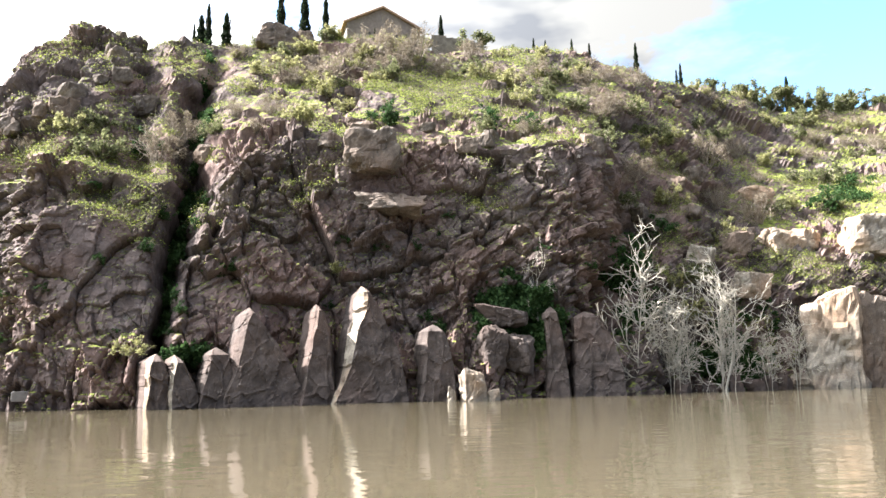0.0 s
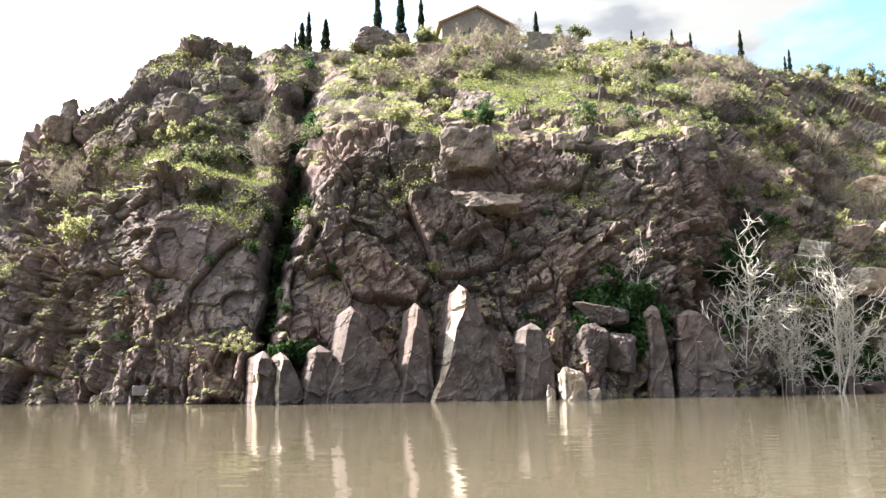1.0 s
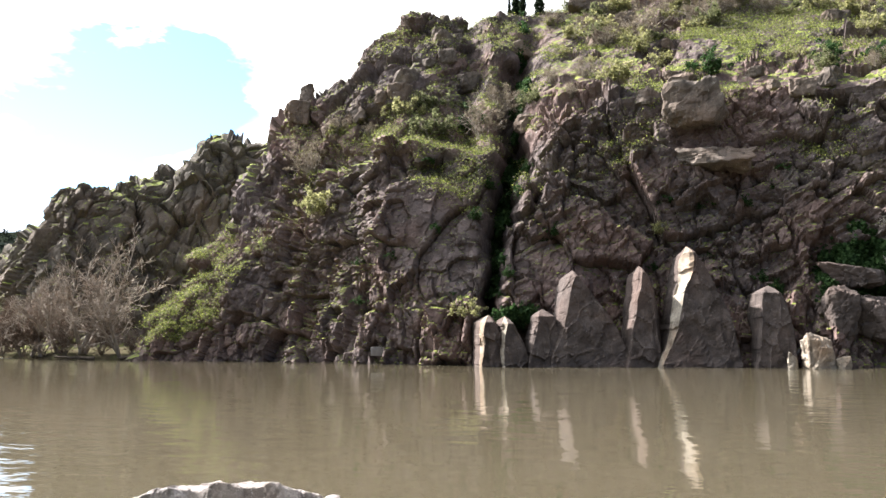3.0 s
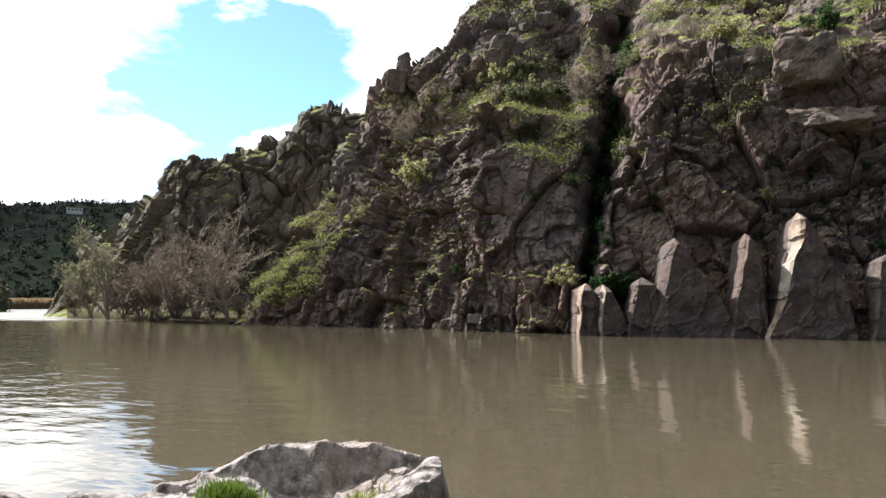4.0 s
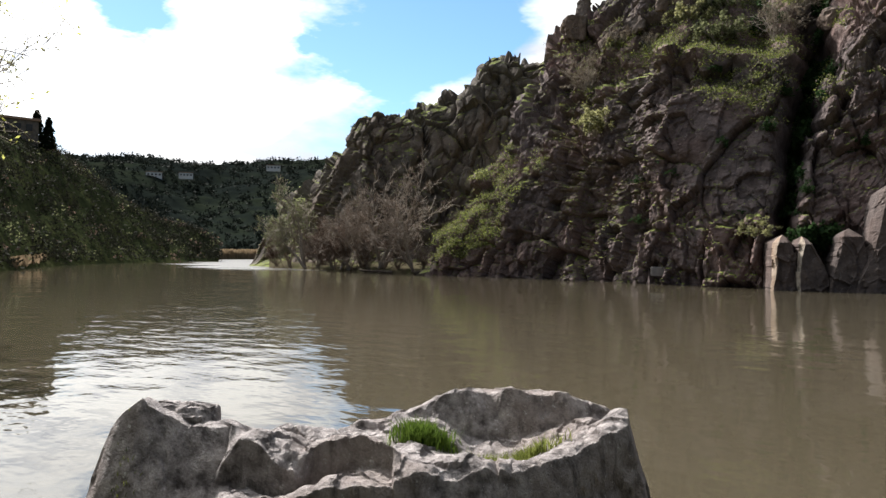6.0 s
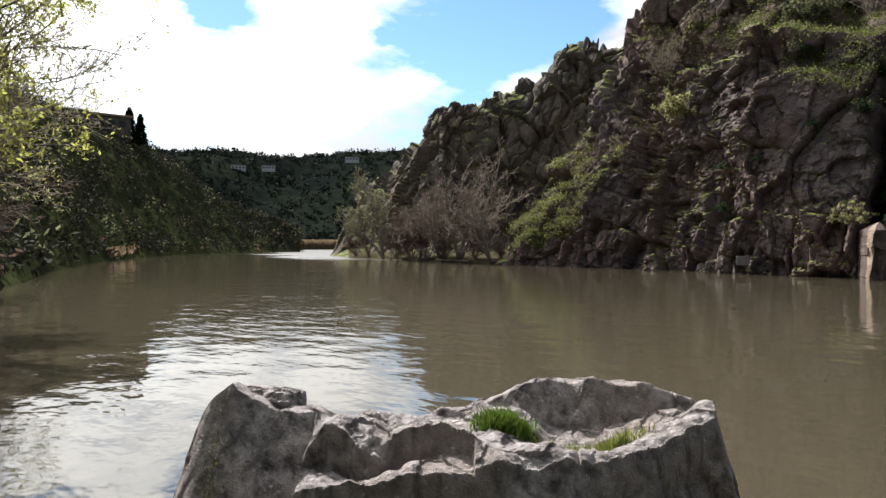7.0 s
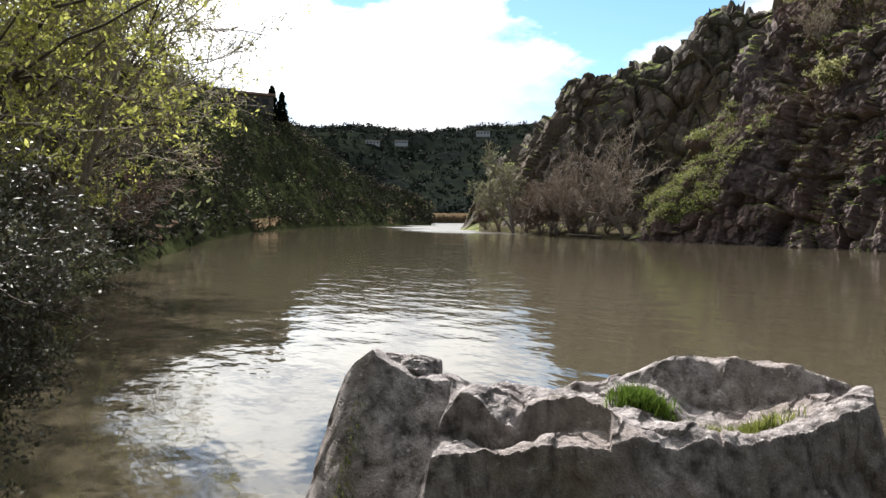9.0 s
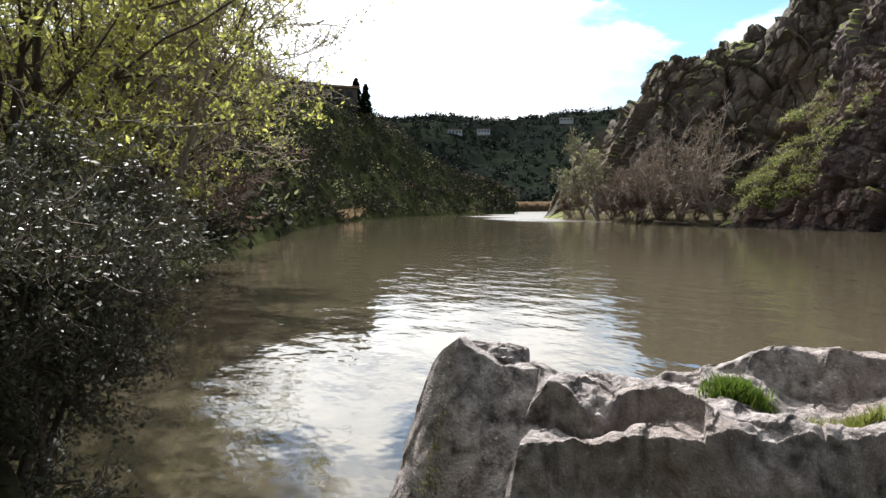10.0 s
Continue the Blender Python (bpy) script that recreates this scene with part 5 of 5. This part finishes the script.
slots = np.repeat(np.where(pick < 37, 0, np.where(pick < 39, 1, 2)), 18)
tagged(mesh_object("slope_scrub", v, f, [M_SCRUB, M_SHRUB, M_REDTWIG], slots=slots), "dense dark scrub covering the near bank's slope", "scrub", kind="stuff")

# reeds along the far shore
m = 9000
bear = rng.uniform(55.5, 73, m)
dist = np.interp(bear, [55, 58, 62, 66, 70, 73], [330, 300, 262, 190, 140, 100]) + rng.uniform(0, 8, m)
h = rng.uniform(1.8, 3.4, m) * np.interp(bear, [56, 64, 73], [1.25, 1.0, 0.5])
q = np.radians(bear)
base = np.stack([-dist * np.sin(q), dist * np.cos(q), -0.1 + 0 * q], -1)
side = np.stack([np.cos(q), np.sin(q), 0 * q], -1) * rng.uniform(0.15, 0.4, m)[:, None]
tip = base + np.stack([rng.normal(size=m) * 0.3, rng.normal(size=m) * 0.3, h], -1)
v = np.stack([base - side, base + side, tip + side * 0.4, tip - side * 0.4], 1).reshape(-1, 3)
tagged(mesh_object("reeds", v, np.arange(m * 4).reshape(m, 4), M_REED), "band of dry tawny reeds at the water's edge", "reeds", kind="stuff")


def white_house(bear, dist, rise, wide, tall):
    root = new("white_house")
    tagged(root, "small distant whitewashed house on the hillside", "house", "distant white houses")
    box("wall", -wide / 2, wide / 2, 0, 7, -1.6, tall, M_WHITEWASH, root)
    box("roof", -wide / 2 - 0.3, wide / 2 + 0.3, -0.3, 7.3, tall, tall + 0.4, M_TILE, root)
    for x in np.linspace(-wide * 0.35, wide * 0.35, 4):
        box("window", x - 0.6, x + 0.6, -0.06, 0.05, 0.8, tall - 0.9, M_GLASSDARK, root)
    root.matrix_world = pose(*at(bear, dist, up(dist, rise)), 0, 0, bear)


white_house(64.4, 540, 5.25, 10, 2.8)
white_house(62.3, 545, 5.32, 9, 2.6)
white_house(56.3, 570, 6.08, 10, 2.7)


def hilltop_building():
    root = new("villa")
    tagged(root, "flat-roofed dark stone villa above the near bank", "house")
    box("wing", -9, -1.5, 0, 8, -4, 3.4, M_STONEWALL, root)
    box("wall", -1.5, 7, -0.5, 7, -4, 2.4, M_STONEWALL, root)
    box("roof", -2.0, 7.5, -1.0, 7.5, 2.4, 2.9, M_TILE, root)
    for x in (0.2, 2.4, 4.6):
        w_ = box("window", x, x + 1.2, -0.58, -0.4, 0.2, 1.6, M_GLASSDARK, root)
        box("sill", x - 0.1, x + 1.3, -0.66, -0.4, 0.05, 0.18, M_STUCCO, w_)
    return root


ob = hilltop_building()
ob.matrix_world = pose(*at(73.7, 182, up(182, 7.75)), 0, 0, 88)
for bear, lo, hi in ((71.65, 6.8, 9.15), (70.95, 6.7, 8.75)):
    c_ = cypress("cypress", "broad dark cypress beside the villa", 5.0, int(bear * 10))
    d_ = 185
    q = (up(d_, hi) - up(d_, lo)) / 5.0
    c_.matrix_world = pose(*at(bear, d_, up(d_, lo)))
    c_.scale = (q * 2.3, q * 2.3, q)
    tagged(c_, group="cypresses beside the villa")

# ---------- trees leaning over the near bank ----------
def lean_tree(name, label, bear, dist, tall, seed, **kw):
    ob = tree(name, label, tall, seed, **kw)
    ob.matrix_world = pose(*at(bear, dist, 0.4), 0, 0, 0)
    return ob


# towards the river: to the right as the bank is seen
lean_tree("willow", "leaning willow with fresh yellow-green leaves over the bank", 90.5, 24, 10.0, 201, bark=M_DARKBARK, stems=4, spread=0.3, thick=0.13, limbs=10, twigs=7, finer=5, lean=(0.15, 0.22), leaves=20000, leaf_mat=M_YELLOW, leaf_size=0.13, leaf_slim=0.4, twig_mat=M_GREYBARK, min_r=0.010)
lean_tree("willow", "leaning willow with fresh yellow-green leaves over the bank", 94.5, 17, 9.5, 202, bark=M_DARKBARK, stems=4, spread=0.3, thick=0.11, limbs=10, twigs=7, finer=5, lean=(0.15, 0.22), leaves=20000, leaf_mat=M_YELLOW, leaf_size=0.11, leaf_slim=0.4, twig_mat=M_GREYBARK, min_r=0.008)
lean_tree("willow", "olive-grey willow with thin foliage on the bank", 87.5, 35, 10.0, 203, bark=M_DARKBARK, stems=5, spread=0.35, thick=0.14, limbs=10, twigs=7, finer=5, lean=(0.1, 0.2), leaves=20000, leaf_mat=M_OLIVE, leaf_size=0.14, leaf_slim=0.35, twig_mat=M_GREYBARK, min_r=0.014)
lean_tree("bank_bush", "brown leafless bush overhanging the water", 84.5, 40, 6.5, 204, bark=M_DARKBARK, stems=6, spread=0.5, lo=0.05, thick=0.08, limbs=8, twigs=6, finer=5, lean=(0.1, 0.2), leaves=4000, leaf_mat=M_REDTWIG, leaf_size=0.25, leaf_slim=0.15, twig_mat=M_REDTWIG, min_r=0.012, category="bush")
lean_tree("bank_bush", "brown leafless bush overhanging the water", 88.0, 28.5, 4.0, 205, bark=M_DARKBARK, stems=6, spread=0.5, lo=0.05, thick=0.07, limbs=8, twigs=6, finer=5, lean=(0.2, 0.2), leaves=4000, leaf_mat=M_REDTWIG, leaf_size=0.2, leaf_slim=0.15, twig_mat=M_REDTWIG, min_r=0.010, category="bush")
lean_tree("willow", "dark-stemmed willow behind the bank with thin leaves", 91.5, 27, 12.0, 206, bark=M_DARKBARK, stems=4, spread=0.3, thick=0.13, limbs=10, twigs=7, finer=5, lean=(0.1, 0.2), leaves=16000, leaf_mat=M_OLIVE, leaf_size=0.15, leaf_slim=0.4, twig_mat=M_GREYBARK, min_r=0.012)
lean_tree("willow", "dark-stemmed willow behind the bank with thin leaves", 98, 20, 12.0, 207, bark=M_DARKBARK, stems=4, spread=0.3, thick=0.13, limbs=10, twigs=7, finer=5, lean=(0.1, 0.2), leaves=16000, leaf_mat=M_OLIVE, leaf_size=0.13, leaf_slim=0.4, twig_mat=M_GREYBARK, min_r=0.012)
lean_tree("willow", "twiggy willow with thin olive leaves over the bank", 89.5, 30, 9.0, 210, bark=M_DARKBARK, stems=5, spread=0.4, thick=0.12, limbs=10, twigs=7, finer=5, lean=(0.1, 0.15), lo=0.1, leaves=16000, leaf_mat=M_OLIVE, leaf_size=0.13, leaf_slim=0.4, twig_mat=M_GREYBARK, min_r=0.012)
lean_tree("willow", "twiggy willow with fresh yellow leaves over the bank", 92.5, 21, 8.0, 211, bark=M_DARKBARK, stems=5, spread=0.4, thick=0.11, limbs=10, twigs=7, finer=5, lean=(0.1, 0.2), lo=0.1, leaves=18000, leaf_mat=M_YELLOW, leaf_size=0.12, leaf_slim=0.4, twig_mat=M_GREYBARK, min_r=0.010)
lean_tree("bank_bush", "brown leafless bush overhanging the water", 88.0, 24.5, 4.0, 212, bark=M_DARKBARK, stems=6, spread=0.5, lo=0.05, thick=0.06, limbs=8, twigs=6, finer=5, lean=(0.2, 0.2), leaves=4000, leaf_mat=M_REDTWIG, leaf_size=0.18, leaf_slim=0.15, twig_mat=M_REDTWIG, min_r=0.009, category="bush")
lean_tree("bare_tree", "tall bare tree reaching twigs out over the river", 88.0, 19, 7.5, 214, bark=M_GREYBARK, stems=2, spread=0.2, thick=0.09, limbs=10, twigs=7, finer=5, lean=(0.15, 0.30), lo=0.35, leaves=900, leaf_mat=M_OLIVE, leaf_size=0.08, leaf_slim=0.4, min_r=0.007)
lean_tree("bank_bush", "glossy dark-leaved bush close by on the bank", 95.0, 7.0, 2.1, 208, bark=M_DARKBARK, stems=9, spread=0.35, thick=0.035, limbs=8, twigs=6, finer=4, leaves=30000, leaf_mat=M_GLOSSY, leaf_size=0.05, leaf_slim=0.45, lean=(0.05, 0.12), min_r=0.004, jitter=1.4, category="bush")
lean_tree("bank_bush", "glossy dark-leaved bush close by on the bank", 97.5, 5.2, 1.9, 209, bark=M_DARKBARK, stems=9, spread=0.35, thick=0.03, limbs=8, twigs=6, finer=4, leaves=26000, leaf_mat=M_GLOSSY, leaf_size=0.042, leaf_slim=0.45, lean=(0.0, 0.1), min_r=0.004, jitter=1.4, category="bush")


# ---------- grass on the near rock ----------
def grass_tuft(label, w0, d0, wide, deep, tall, count, seed, mat):
    rng = np.random.default_rng(seed)
    w, d = w0 + rng.normal(size=count) * wide, d0 + rng.normal(size=count) * deep
    base = w[:, None] * R_E + d[:, None] * R_F
    i = np.clip(((w + 1.9) / 3.65 * 479).round().astype(int), 0, 479)
    k = np.clip(((d - 2.2) / 2.75 * 359).round().astype(int), 0, 359)
    base[:, 2] = NEAR[i, k, 2] - 0.005
    h = tall * rng.uniform(0.5, 1.2, count)
    bend = rng.normal(size=(count, 3)) * np.array((0.35, 0.35, 0.0)) * h[:, None]
    side = rng.normal(size=(count, 3)) * np.array((1, 1, 0))
    side = side / np.linalg.norm(side, axis=1, keepdims=True) * 0.0022
    mid = base + bend * 0.35 + np.array((0, 0, 0.6)) * h[:, None]
    tip = base + bend + np.array((0, 0, 1.0)) * h[:, None]
    v = np.stack([base - side, base + side, mid + side, mid - side, tip + side * 0.2, tip - side * 0.2], 1).reshape(-1, 3)
    f = np.array([[0, 1, 2, 3], [3, 2, 4, 5]])[None] + (np.arange(count) * 6)[:, None, None]
    tagged(mesh_object("grass_tuft", v, f.reshape(-1, 4), mat), label, "grass", kind="stuff")


M_GRASS = leaf_material("lush_grass", (0.05, 0.09, 0.015), (0.16, 0.24, 0.04))
grass_tuft("dense green grass tuft in the rock hollow", 0.20, 3.74, 0.060, 0.035, 0.075, 1500, 1, M_GRASS)
grass_tuft("thin yellow-green moss and grass on the rock's flank", -1.03, 3.02, 0.03, 0.10, 0.025, 260, 3, M_HERB)
grass_tuft("bright grass growing along the rock hollow", 0.62, 3.58, 0.085, 0.03, 0.075, 1500, 2, M_HERB)

# loose stone lying behind the rock's left peak
g_ = -0.84 * R_E + 3.46 * R_F
boulder("small angular stone lying on the near rock", (g_[0], g_[1], 1.475), (0.24, 0.16, 0.15), 40, 301, M_NEAR, res=24)


# ---------- drift timber at the cove ----------
def drift_log(bear, dist, length, turn, seed):
    rng = np.random.default_rng(seed)
    root = new("drift_log")
    tagged(root, "dark fallen tree trunk lying half in the water", "log", "fallen trunks in the cove")
    main = bough(rng, (0, 0, 0.1), (1, 0.1, 0.16), length, 0.2, 0.07, 8, 0.06)
    v, f = tubes([main], 8)
    mesh_object("trunk", v, f, M_DARKBARK, True, root)
    for line in branch_out(rng, [main], 6, 0.35, 0.6, 0.5, 5, 0.2, 0.05):
        v, f = tubes([line], 4)
        mesh_object("limb", v, f, M_DARKBARK, True, root)
    root.matrix_world = pose(*at(bear, dist, 0.05), 0, 0, turn)


drift_log(46.0, 91.5, 5.0, 20, 5)
drift_log(47.6, 92.5, 4.0, 200, 6)
drift_log(45.2, 90.5, 3.0, 120, 7)
